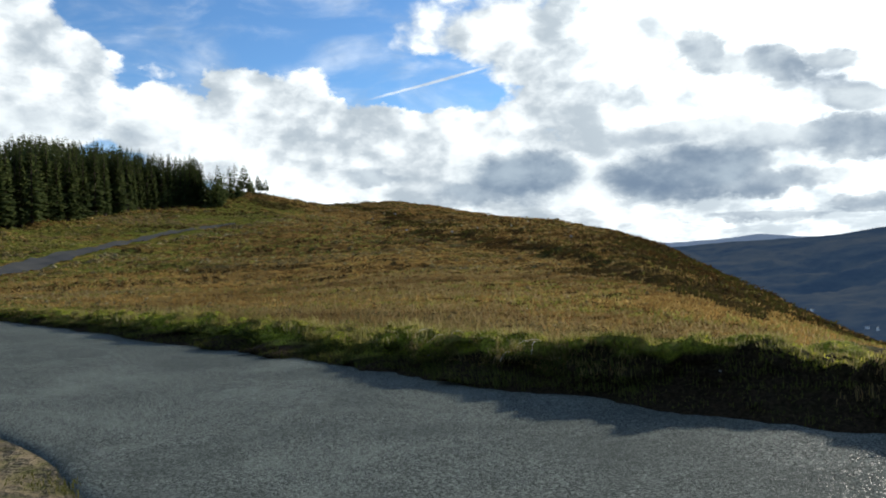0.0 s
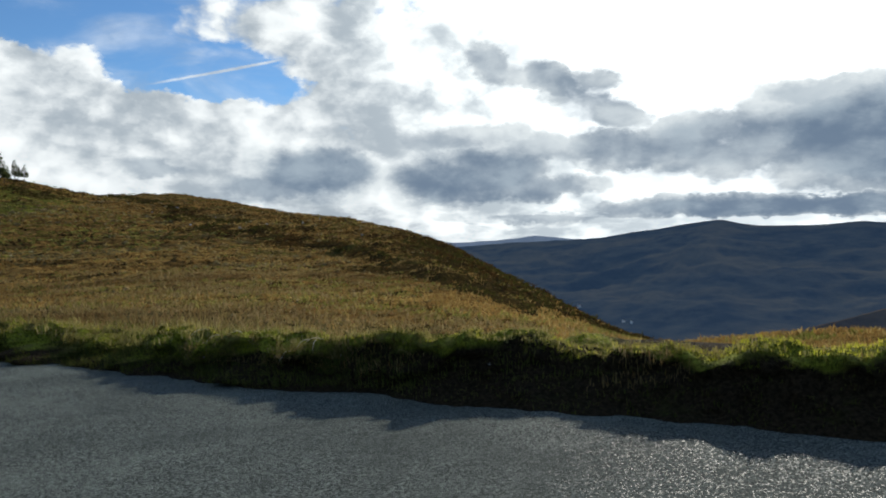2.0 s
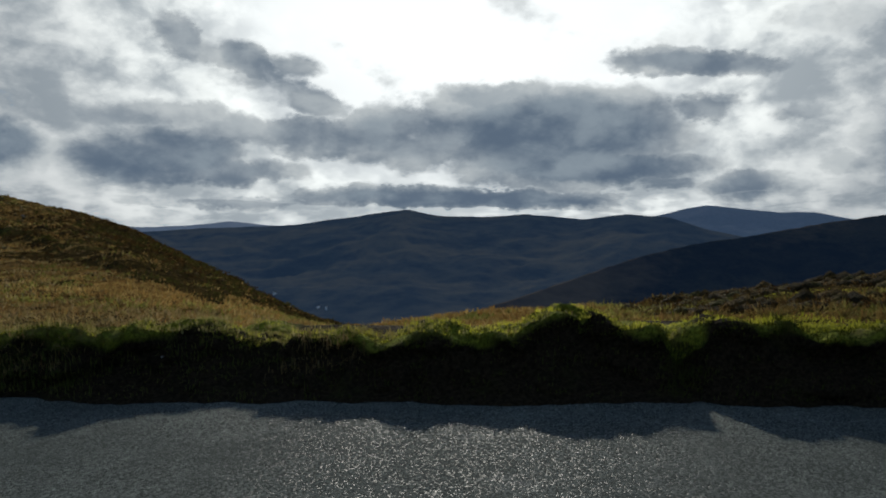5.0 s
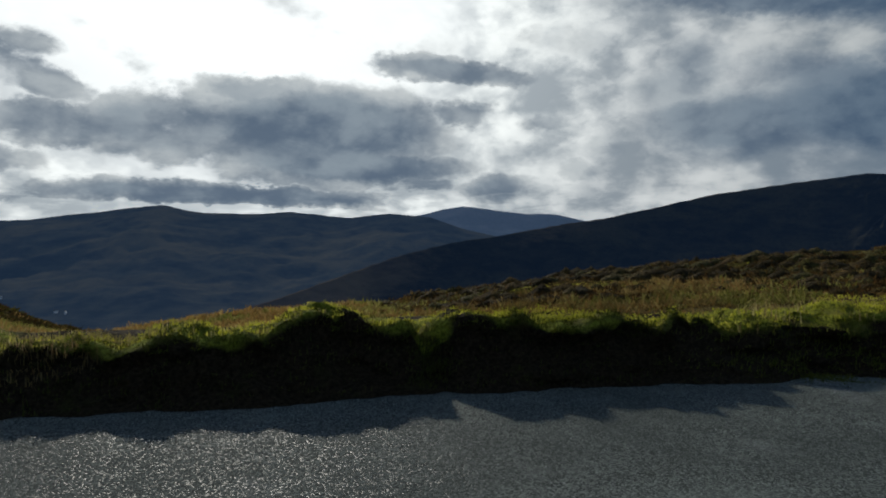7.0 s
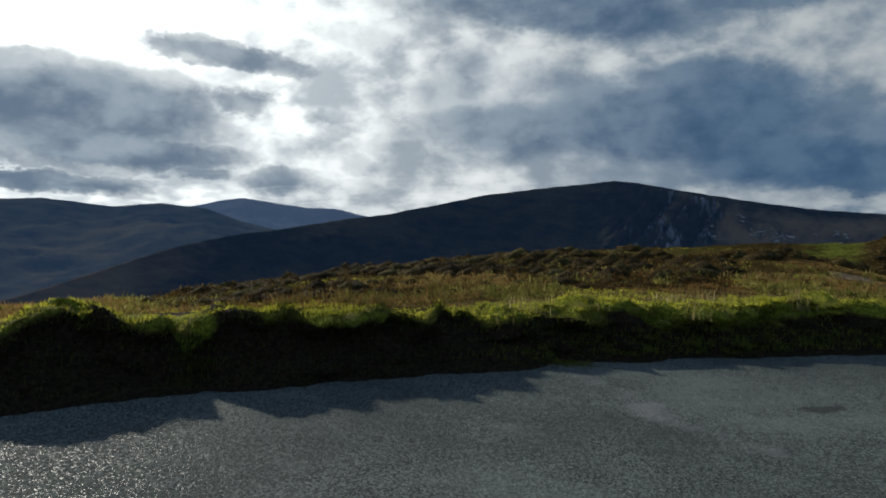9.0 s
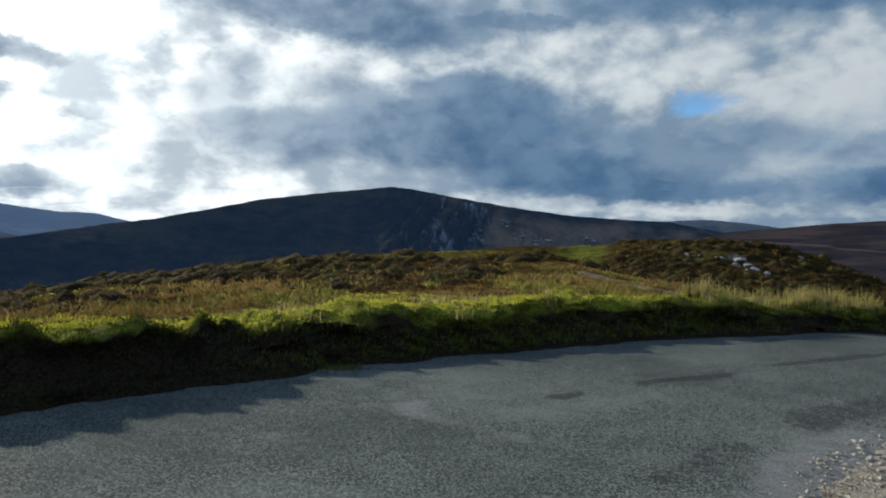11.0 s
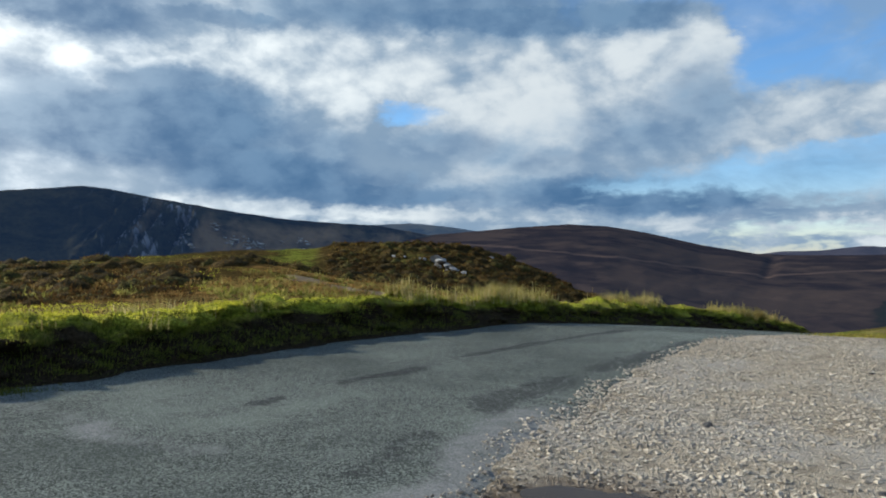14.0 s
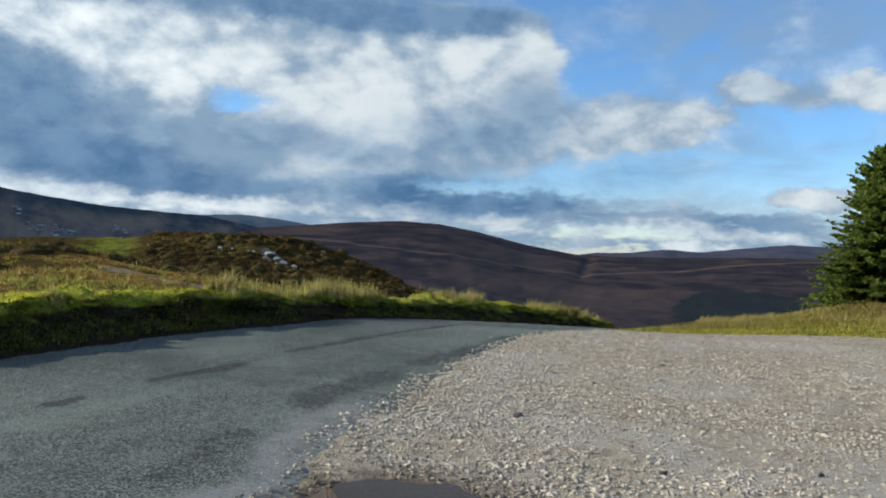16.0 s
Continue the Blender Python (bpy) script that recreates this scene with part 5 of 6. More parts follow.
def grow_moor():
    # straw grass behind the bank, on the side of the hill
    x, y = scatter(9000, (-34, 36), (9, 60), 21, 0.6)
    d, h, k = bank_place(x, y)
    az = np.degrees(np.arctan2(x, y))
    keep = (d > 0.9) & (az < 27) & (np.hypot(x, y) < 12 + 50 * smooth(az, 27, 8)) & (fbm(x * 0.7, y, 2.2, 3, 20) > -0.15)
    x, y = x[keep], y[keep]
    pts = on_land(x, y)
    rng = np.random.default_rng(22)
    red = rng.random(len(pts)) < smooth(az[keep], -2, 12)
    tagged(blades("moor_grass", pts[red], 9, (0.05 + 0.14 * rng.random(red.sum()) ** 1.6) * (0.25 + 0.75 * smooth(pts[red, 1] - pts[red, 0], 6, 13)), 0.004 + 0.0002 * np.repeat(np.hypot(x, y)[red], 9), RUSSET_BLADE, 122, 0.9, 0.14),
           "russet moor grass behind the bank", "grass", kind="stuff")
    x, y, pts = x[~red], y[~red], pts[~red]
    tagged(blades("moor_grass", pts, 9, (0.08 + 0.26 * rng.random(len(pts)) ** 1.6) * (0.25 + 0.75 * smooth(pts[:, 1] - pts[:, 0], 6, 13)), 0.004 + 0.0002 * np.repeat(np.hypot(x, y), 9), STRAW_BLADE, 23, 0.9, 0.14),
           "pale straw moor grass behind the bank", "grass", kind="stuff")
    x, y = scatter(21000, (-34, 40), (11, 95), 71, 0.6)
    d, h, k = bank_place(x, y)
    az = np.degrees(np.arctan2(x, y))
    keep = (d > 1.2) & (np.hypot(x, y) < np.interp(az, EDGE[:, 0], EDGE[:, 1]) + 1) & (rng.random(len(x)) > 0.9 * heather_side(x, y, land(x, y)))
    x, y = x[keep], y[keep]
    pts, r = on_land(x, y, -0.04), np.hypot(x, y)
    tone = fbm(x * 0.7 + y * 0.5, y - 0.3 * x, 8.0, 3, 72) + 0.22 * rng.normal(0, 1, len(x)) - 0.5 * smooth(r, 40, 24) + 0.3 * smooth(az[keep], 8, 20)
    for name, pick, mat, label in (("sedge_tufts", tone > -0.12, RUSSET_BLADE, "russet and brown sedge on the lower hillside"),
                                   ("hill_tufts", (tone <= -0.12) & (tone > -0.42), MOSSY_BLADE, "olive grass on the lower hillside"),
                                   ("moor_grass", tone <= -0.42, STRAW_BLADE, "straw grass on the lower hillside")):
        q = pts[pick]
        tagged(sprigs(name, q, 0.06 + 0.26 * rng.random(len(q)) ** 1.8, 0.45, 16, 0.065, mat, 73), label, "grass", kind="stuff")
    x, y = scatter(4200, (24, 56), (8.6, 21), 86, 0.8)
    d, h, k = bank_place(x, y)
    keep = (d > 0.9) & (np.hypot(x, y) < np.interp(np.degrees(np.arctan2(x, y)), EDGE[:, 0], EDGE[:, 1]) + 1.5)
    pts = on_land(x[keep], y[keep], -0.02)
    tone = fbm(x[keep], y[keep], 1.6, 3, 87) + 0.35 * smooth(d[keep], 1.0, 3.0)
    for name, pick, mat, label in (("sedge_tufts", tone > 0.1, RUSSET_BLADE, "russet sedge behind the lip of the bank"),
                                   ("hill_tufts", tone <= 0.1, MOSSY_BLADE, "olive grass behind the lip of the bank")):
        tagged(sprigs(name, pts[pick], 0.04 + 0.09 * rng.random(pick.sum()) ** 1.5, 0.7, 18, 0.06, mat, 88), label, "grass", kind="stuff")
    # tufts over the slope
    x, y = scatter(15000, (-33, 28), (52, 270), 24, 0.7)
    az = np.degrees(np.arctan2(x, y))
    r = np.hypot(x, y)
    keep = (r < np.interp(az, EDGE[:, 0], EDGE[:, 1])) & ~((x < -38) & (r < 200) & (np.abs(x + 50) < 9))
    keep &= np.random.default_rng(66).random(len(x)) > 0.90 * heather_side(x, y, land(x, y))
    x, y, r = x[keep], y[keep], r[keep]
    pts = on_land(x, y)
    tone = fbm(x * 0.8 + y * 0.5, y * 1.2 - 0.4 * x, 24.0, 3, 31) + 0.4 * fbm(x, y, 5.0, 2, 33) + 0.5 * smooth(az[keep], -14, 0) - 0.35 * smooth(az[keep], -12, -22)
    green = tone < -0.08
    rng = np.random.default_rng(25)
    for name, pick, mat, label in (("sedge_tufts", ~green, RUSSET_BLADE, "russet and orange sedge tufts over the hillside"),
                                   ("hill_tufts", green, MOSSY_BLADE, "olive green grass tufts over the hillside")):
        q, rq = pts[pick], r[pick]
        tagged(sprigs(name, q, (0.12 + 0.55 * rng.random(len(q)) ** 2) * (0.5 + 0.5 * smooth(rq, 60, 150)), 0.5, 11, 0.07 + 0.13 * np.repeat(smooth(rq, 70, 160), 11), mat, 26), label, "grass", kind="stuff")
    # grass between the heather, and the verge by the layby
    x, y = scatter(34000, (40, 128), (9, 56), 27, 0.6)
    d, h, k = bank_place(x, y)
    az = np.degrees(np.arctan2(x, y))
    keep = (d > 0.9) & (np.hypot(x, y) < np.interp(az, EDGE[:, 0], EDGE[:, 1])) & ((d < 5) | (rng.random(len(x)) < 0.4))
    keep &= ~((az > 98) & (az < 112) & (fbm(x, y, 2.0, 2, 2) < 0.2) & (d > 4)) & (from_path(x, y) > 0.8 + 0.3 * rng.random(len(x)))
    pts = on_land(x[keep], y[keep])
    rq = np.hypot(x, y)[keep]
    pick = fbm(x[keep], y[keep], 3.0, 2, 36) + 0.6 * smooth(d[keep], 2.6, 1.2) > 0.3
    tagged(blades("verge_grass", pts[pick], 5, 0.02 + 0.05 * rng.random(pick.sum()), 0.004 + 0.0003 * np.repeat(rq[pick], 5), GREEN_BLADE, 28, 1.3, 0.14),
           "green grass between bank and heather", "grass", kind="stuff")
    tagged(blades("dry_grass", pts[~pick], 5, 0.03 + 0.075 * rng.random((~pick).sum()) ** 1.8, 0.004 + 0.0003 * np.repeat(rq[~pick], 5), DRY_BLADE, 29, 1.3, 0.2),
           "dry straw grass between bank and heather", "grass", kind="stuff")
    x, y = scatter(6500, (46, 118), (9, 46), 81, 0.8)
    d, h, k = bank_place(x, y)
    az = np.degrees(np.arctan2(x, y))
    keep = (d > 1.6) & (d < 16) & (from_path(x, y) > 0.7) & (np.hypot(x, y) < np.interp(az, EDGE[:, 0], EDGE[:, 1])) & (fbm(x, y, 2.2, 3, 82) > -0.1)
    pts = on_land(x[keep], y[keep], -0.03)
    tone = fbm(x[keep], y[keep], 3.5, 2, 83) + rng.normal(0, 0.3, len(pts)) - 0.3 * smooth(d[keep], 5, 2)
    for name, pick, mat, label in (("dry_grass", tone > 0.05, DRY_BLADE, "golden brown grass tussocks before the heather"),
                                   ("verge_grass", tone <= 0.05, MOSSY_BLADE, "olive green grass tussocks behind the bank")):
        tagged(sprigs(name, pts[pick], 0.06 + 0.20 * rng.random(pick.sum()) ** 1.6, 0.6, 26, 0.10, mat, 84), label, "grass", kind="stuff")
    p = np.stack([9.62 + rng.normal(0, 0.16, 260), 0.62 + rng.normal(0, 0.26, 260), np.full(260, 0.022)], 1)
    tagged(blades("roadside_grass", p, 6, 0.015 + 0.035 * rng.random(260), 0.005, SHADY_BLADE, 85, 1.2, 0.04), "small green grass patch at the foot of the bank", "grass", kind="stuff")
    x, y = scatter(9000, (138, 166), (17, 48), 37, 0.8)
    d, h, k = bank_place(x, y)
    keep = (d < -4.7) & ((y < -14.0 - 0.88 * (11.4 - x)) | (y < -19.5))
    x, y = x[keep], y[keep]
    pts = on_land(x, y)
    tagged(blades("verge_grass", pts, 8, 0.04 + 0.10 * rng.random(len(pts)) ** 2, 0.005 + 0.0003 * np.repeat(np.hypot(x, y), 8), VERGE_BLADE, 38, 0.9, 0.14),
           "olive and straw grass on the verge beyond the layby", "grass", kind="stuff")
    crest = (np.hypot(x, y) > 23) & (fbm(x, y, 3.0, 3, 47) > -0.1)
    q = pts[crest]
    tagged(blades("tussock_grass", q, 9, 0.07 + 0.20 * rng.random(len(q)) ** 2, 0.006 + 0.0003 * np.repeat(np.hypot(q[:, 0], q[:, 1]), 9), TUSSOCK_BLADE, 48, 0.8, 0.16),
           "pale straw tussocks along the crest of the verge", "grass", kind="stuff")
    low = (np.hypot(x, y) < 26) & (fbm(x, y, 4.0, 3, 49) > -0.2)
    q = pts[low]
    tagged(blades("verge_grass", q, 7, 0.02 + 0.03 * rng.random(len(q)), 0.005 + 0.0003 * np.repeat(np.hypot(q[:, 0], q[:, 1]), 7), GREEN_BLADE, 50, 1.1, 0.2),
           "short green grass at the edge of the layby", "grass", kind="stuff")
    x, y = scatter(900, (-48, -24), (5, 9.5), 39, 1.0)
    keep = (x + y < 2.55) & (x < -2.2)
    keep &= fbm(x, y, 0.7, 3, 41) > 0.0
    pts = on_land(x[keep], y[keep])
    tagged(blades("roadside_grass", pts, 10, 0.03 + 0.05 * rng.random(len(pts)), 0.004, MOSSY_BLADE, 40, 0.7, 0.06),
           "thin trodden grass at the road's edge", "grass", kind="stuff")


grow_moor()


def ball_template(level):
    if level == 0:       # an angular chip
        v = np.array([(1, 0, 0), (0, 1, 0), (-1, 0, 0), (0, -1, 0), (0, 0, 1), (0, 0, -1)], float)
        return v, np.array([(0, 1, 4), (1, 2, 4), (2, 3, 4), (3, 0, 4), (1, 0, 5), (2, 1, 5), (3, 2, 5), (0, 3, 5)])
    bm = bmesh.new()
    bmesh.ops.create_icosphere(bm, subdivisions=level, radius=1.0)
    v = np.array([q.co[:] for q in bm.verts])
    f = np.array([[q.index for q in face.verts] for face in bm.faces])
    bm.free()
    return v, f


def lumps(name, pts, size, flatten, mat, seed, level=2, jag=0.25, shade=True):
    """Many uneven lumps as one mesh."""
    v, f = ball_template(level)
    rng = np.random.default_rng(seed)
    n = len(pts)
    scale = np.stack([size * rng.uniform(0.7, 1.3, n), size * rng.uniform(0.7, 1.3, n), size * flatten * rng.uniform(0.7, 1.3, n)], 1)
    turn = rng.uniform(0, 2 * np.pi, n)
    body = v[None] * (1 + rng.normal(0, jag, (n, len(v), 1))) * scale[:, None]
    x = body[..., 0] * np.cos(turn)[:, None] - body[..., 1] * np.sin(turn)[:, None]
    y = body[..., 0] * np.sin(turn)[:, None] + body[..., 1] * np.cos(turn)[:, None]
    verts = np.stack([x, y, body[..., 2]], -1) + pts[:, None]
    faces = (f[None] + (np.arange(n) * len(v))[:, None, None]).reshape(-1, 3)
    return mesh_object(name, verts.reshape(-1, 3), faces, mat, shade)


def tussock_material(name, low, high, pale):
    m, n, bsdf = material(name)
    p = place(n)
    own = n.add("ShaderNodeNewGeometry").outputs["Random Per Island"]
    small = n.noise(p, 4.0, 4.0, 0.7)
    c = n.mix(n.step(own, 0.78, 0.95), n.mix(own, low, high), pale)
    c = n.mix(n.step(small, 0.58, 0.38, 0.0, 0.7), c, tuple(v * 0.4 for v in low))
    n.put(bsdf.inputs["Base Color"], c)
    bsdf.inputs["Roughness"].default_value = 1.0
    bsdf.inputs["Specular IOR Level"].default_value = 0.0
    relief(n, bsdf, small, 1.0, 0.25)
    return m


TUSSOCKS = [(tussock_material("straw tussocks", (0.18, 0.145, 0.064), (0.34, 0.275, 0.13), (0.42, 0.36, 0.19)), STRAW_BLADE, "pale straw tussocks over the hillside"),
            (tussock_material("olive tussocks", (0.13, 0.13, 0.034), (0.27, 0.24, 0.075), (0.36, 0.31, 0.13)), MOSSY_BLADE, "olive green grass tussocks over the hillside"),
            (tussock_material("russet tussocks", (0.15, 0.085, 0.028), (0.34, 0.205, 0.07), (0.44, 0.31, 0.13)), RUSSET_BLADE, "russet sedge tussocks over the hillside"),
            (tussock_material("brown tussocks", (0.05, 0.035, 0.016), (0.11, 0.075, 0.03), (0.17, 0.12, 0.05)), HEATH_SHOOT, "dark brown dead sedge over the hillside")]
ROAD_LINE = np.array([(52, -42), (64, -45.5), (78, -47.5), (90, -50), (103, -52.8), (126, -55.8), (141, -56.5), (153, -56), (162, -54), (173, -49), (188, -44), (204, -41), (225, -39)])


def grow_tussocks():
    """Uneven tussocks of sedge and grass that stand close over the hillside, in drifts along the slope."""
    rng = np.random.default_rng(141)
    for (near_r, far_r), count, (least, most), seed in (((12, 60), 11000, (0.06, 0.20), 142), ((45, 275), 36000, (0.20, 0.60), 143)):
        x, y = scatter(count, (-34, 34), (near_r, far_r), seed, 0.9)
        d, h, k = bank_place(x, y)
        r, az = np.hypot(x, y), np.degrees(np.arctan2(x, y))
        beside = np.where(y > 50, x - np.interp(y, ROAD_LINE[:, 0], ROAD_LINE[:, 1]), 99)
        keep = (d > 1.2) & (r < np.interp(az, EDGE[:, 0], EDGE[:, 1])) & ~((np.abs(beside) < 4.5 - 3.5 * smooth(y, 140, 175)) & (y < 176))
        keep &= fbm(x + 0.5 * y, y, 6.0, 3, 144) + 0.5 * rng.normal(0, 1, len(x)) > -0.2
        x, y, r, az, d, beside = x[keep], y[keep], r[keep], az[keep], d[keep], beside[keep]
        pts = on_land(x, y, -0.03)
        size = (least + (most - least) * rng.random(len(pts)) ** 2) * (0.55 + 0.45 * smooth(r, near_r, 0.6 * far_r))
        size = size * (1 + 0.25 * ((beside > 0) & (beside < 6.5)))
        drift = fbm(0.35 * x + 0.1 * y, y - 0.3 * x, 5.5, 4, 145, 0.6) + 0.16 * rng.normal(0, 1, len(x))
        wide = fbm(0.5 * x, y - 0.3 * x, 26.0, 3, 146) + 0.12 * rng.normal(0, 1, len(x))
        straw = (drift > 0.38) | ((d < 9) & (az < 12) & (drift > -0.25)) | ((beside > 0) & (beside < 7) & (drift > -0.6))
        brown = (drift < -0.42) | (heather_side(x, y, pts[:, 2]) > 0.35 + 0.4 * rng.random(len(x)))
        height = np.degrees(np.arctan2(pts[:, 2] - EYE, r))
        brown |= (az > -17.5) & (az < -9.3) & (height > np.interp(az, [-17.5, -15.3, -12, -9.3], [3.15, 3.5, 3.85, 4.25])) & (drift > -0.9)
        straw &= ~brown
        green = wide + 0.6 * smooth(az, -6, -18) - 0.35 * smooth(az, -4, 6) + 0.5 * ((beside < 0) & (beside > -16)) > 0.12
        kind = np.where(brown, 3, np.where(straw, 0, np.where(green, 1, 2)))
        for i, (mat, shoot, label) in enumerate(TUSSOCKS):
            q = kind == i
            tagged(lumps("tussocks", pts[q], size[q], 0.62, mat, seed + i, 0, 0.18), label, "grass", kind="stuff")
            if near_r > 40:
                tagged(sprigs("tussock_shoots", pts[q], size[q], 0.6, 5, 0.16, shoot, seed + 9 + i), label.replace("tussocks", "tussock shoots"), "grass", kind="stuff")


grow_tussocks()


def heather_material():
    m, n, bsdf = material("heather")
    p = place(n)
    small = n.noise(p, 9.0, 4.0, 0.7)
    own = n.add("ShaderNodeNewGeometry").outputs["Random Per Island"]
    c = n.mix(n.step(own, 0.1, 0.9), (0.05, 0.037, 0.012), (0.13, 0.082, 0.024))
    c = n.mix(n.step(own, 0.60, 0.85), c, (0.10, 0.088, 0.024))
    c = n.mix(n.step(small, 0.62, 0.36, 0.0, 0.85), c, (0.016, 0.012, 0.006))
    c = n.mix(n.step(n.noise(p, 25.0, 3.0, 0.7), 0.55, 0.8, 0.0, 0.6), c, (0.17, 0.12, 0.05))
    n.put(bsdf.inputs["Base Color"], c)
    bsdf.inputs["Roughness"].default_value = 1.0
    bsdf.inputs["Specular IOR Level"].default_value = 0.05
    relief(n, bsdf, small, 1.0, 0.15)
    return m


def stone_material(name, low, high, muddy=False):
    m, n, bsdf = material(name)
    p = place(n)
    own = n.add("ShaderNodeNewGeometry").outputs["Random Per Island"]
    grain, spots = n.noise(p, 30.0, 4.0, 0.7), n.noise(p, 4.0, 5.0, 0.65)
    c = n.mix(own, low, high)
    c = n.mix(n.step(grain, 0.4, 0.7, 0.0, 0.4), c, tuple(v * 1.4 for v in high))
    c = n.mix(n.step(spots, 0.55, 0.7, 0.0, 0.6), c, tuple(v * 0.5 for v in low))
    if muddy:      # splashed with mud round the puddle
        splash = n.math("ADD", n.vec("DISTANCE", p, (3.95, -3.12, 0.0), out=1), n.math("MULTIPLY", n.math("ADD", spots, own), 0.4))
        c = n.mix(n.step(splash, 1.65, 1.0, 0.0, 0.85), c, n.mix(own, (0.06, 0.042, 0.027), (0.19, 0.15, 0.11)))
    n.put(bsdf.inputs["Base Color"], c)
    bsdf.inputs["Roughness"].default_value = 0.85
    relief(n, bsdf, n.math("ADD", grain, spots), 0.8, 0.03)
    return m


HEATHER, STONE = heather_material(), stone_material("granite", (0.13, 0.128, 0.12), (0.27, 0.265, 0.25))
SCREE_STONE = stone_material("scree stone", (0.15, 0.148, 0.142), (0.36, 0.355, 0.34))
PALE_STONE = stone_material("pale granite", (0.12, 0.118, 0.112), (0.26, 0.256, 0.245))
DARK_STONE, GRIT_STONE = stone_material("dark stone", (0.03, 0.03, 0.032), (0.07, 0.068, 0.065)), stone_material("grit stones", (0.19, 0.162, 0.12), (0.52, 0.46, 0.36), True)


def grow_heather():
    x, y = scatter(9500, (50, 127), (11, 64), 51, 0.8)
    az, r = np.degrees(np.arctan2(x, y)), np.hypot(x, y)
    d, h, k = bank_place(x, y)
    edge = np.interp(az, EDGE[:, 0], EDGE[:, 1])
    lawn = (az > 92) & (az < 106) & (r > 38)
    track = (az > 97) & (az < 113) & (r < 33)
    mound = (az > 104) & (r > 34)
    tone = fbm(x, y, 4.0, 3, 52)
    keep = (r < edge + 1) & (d > 3.2) & ~lawn & ~track & (from_path(x, y) > 1.2) & ((tone > -0.12) | mound)
    keep &= (d > 4.6) | (tone > 0.25)
    x, y, tone = x[keep], y[keep], tone[keep]
    rng = np.random.default_rng(53)
    size = (0.20 + 0.75 * rng.random(len(x)) ** 2.2) * (0.6 + 0.4 * smooth(np.hypot(x, y), 20, 45)) * (0.35 + 0.65 * smooth(bank_place(x, y)[0], 3.5, 8))
    size = np.where((np.degrees(np.arctan2(x, y)) > 104) & (np.hypot(x, y) > 34), 0.18 + 0.55 * (size - 0.1), size)
    pts = on_land(x, y, -0.10)
    tagged(lumps("heather", pts, size, 0.62, HEATHER, 54, 1, 0.16), "dark brown heather cushions on the rise", "heather", kind="stuff")
    light = rng.random(len(x)) < 0.30 + 0.4 * fbm(x, y, 6.0, 2, 58)
    tagged(sprigs("heather_shoots", pts[~light], size[~light], 0.55, 34, 0.10, HEATH_SHOOT, 59), "dark brown and olive heather shoots", "heather", kind="stuff")
    tagged(sprigs("heather_shoots", pts[light], size[light], 0.55, 34, 0.12, GOLD_SHOOT, 60), "golden brown heather shoots", "heather", kind="stuff")
    x, y = scatter(26000, (-20, 33), (18, 300), 55, 0.8)
    az, r = np.degrees(np.arctan2(x, y)), np.hypot(x, y)
    keep = (r < np.interp(az, EDGE[:, 0], EDGE[:, 1]) + 1) & (heather_side(x, y, land(x, y)) > rng.random(len(x)) * 0.9 + 0.05)
    pts = on_land(x[keep], y[keep], -0.1)
    size = (0.3 + 0.6 * rng.random(len(pts))) * (0.35 + 0.65 * smooth(np.hypot(pts[:, 0], pts[:, 1]), 30, 110))
    olive = fbm(pts[:, 0], pts[:, 1], 20.0, 3, 68) + rng.normal(0, 0.25, len(pts)) > 0.05
    for pick, mat, label in ((~olive, HEATH_SHOOT, "dark heather over the shoulder of the hill"), (olive, OLIVE_SHOOT, "olive bilberry between the heather of the hill")):
        tagged(sprigs("heather_shoots", pts[pick], size[pick], 0.45, 16, 0.10 + 0.12 * np.repeat(smooth(size[pick], 0.2, 0.6), 16), mat, 57), label, "heather", kind="stuff")


grow_heather()


def rock(name, x, y, z, size, label, mat=STONE, seed=0, flatten=0.6, group="", tilt=12):
    """One broken stone with flat faces."""
    bm = bmesh.new()
    bmesh.ops.create_icosphere(bm, subdivisions=2, radius=1.0)
    rng = random.Random(seed)
    cuts = [Vector((rng.uniform(-1, 1), rng.uniform(-1, 1), rng.uniform(-0.6, 1))).normalized() for _ in range(6)]
    for v in bm.verts:
        for c in cuts:
            over = v.co.dot(c) - 0.38
            if over > 0:
                v.co -= c * over
        v.co += Vector((rng.uniform(-1, 1), rng.uniform(-1, 1), rng.uniform(-1, 1))) * 0.03
        v.co = Vector((v.co.x * size * rng.uniform(0.97, 1.03), v.co.y * size * 0.8, v.co.z * size * flatten))
    me = bpy.data.meshes.new(name)
    bm.to_mesh(me)
    bm.free()
    me.materials.append(mat)
    ob = new(name, me)
    ob.matrix_world = pose(x, y, z, rng.uniform(-tilt, tilt), rng.uniform(-tilt, tilt), rng.uniform(0, 360))
    return tagged(ob, label, "rock", group)


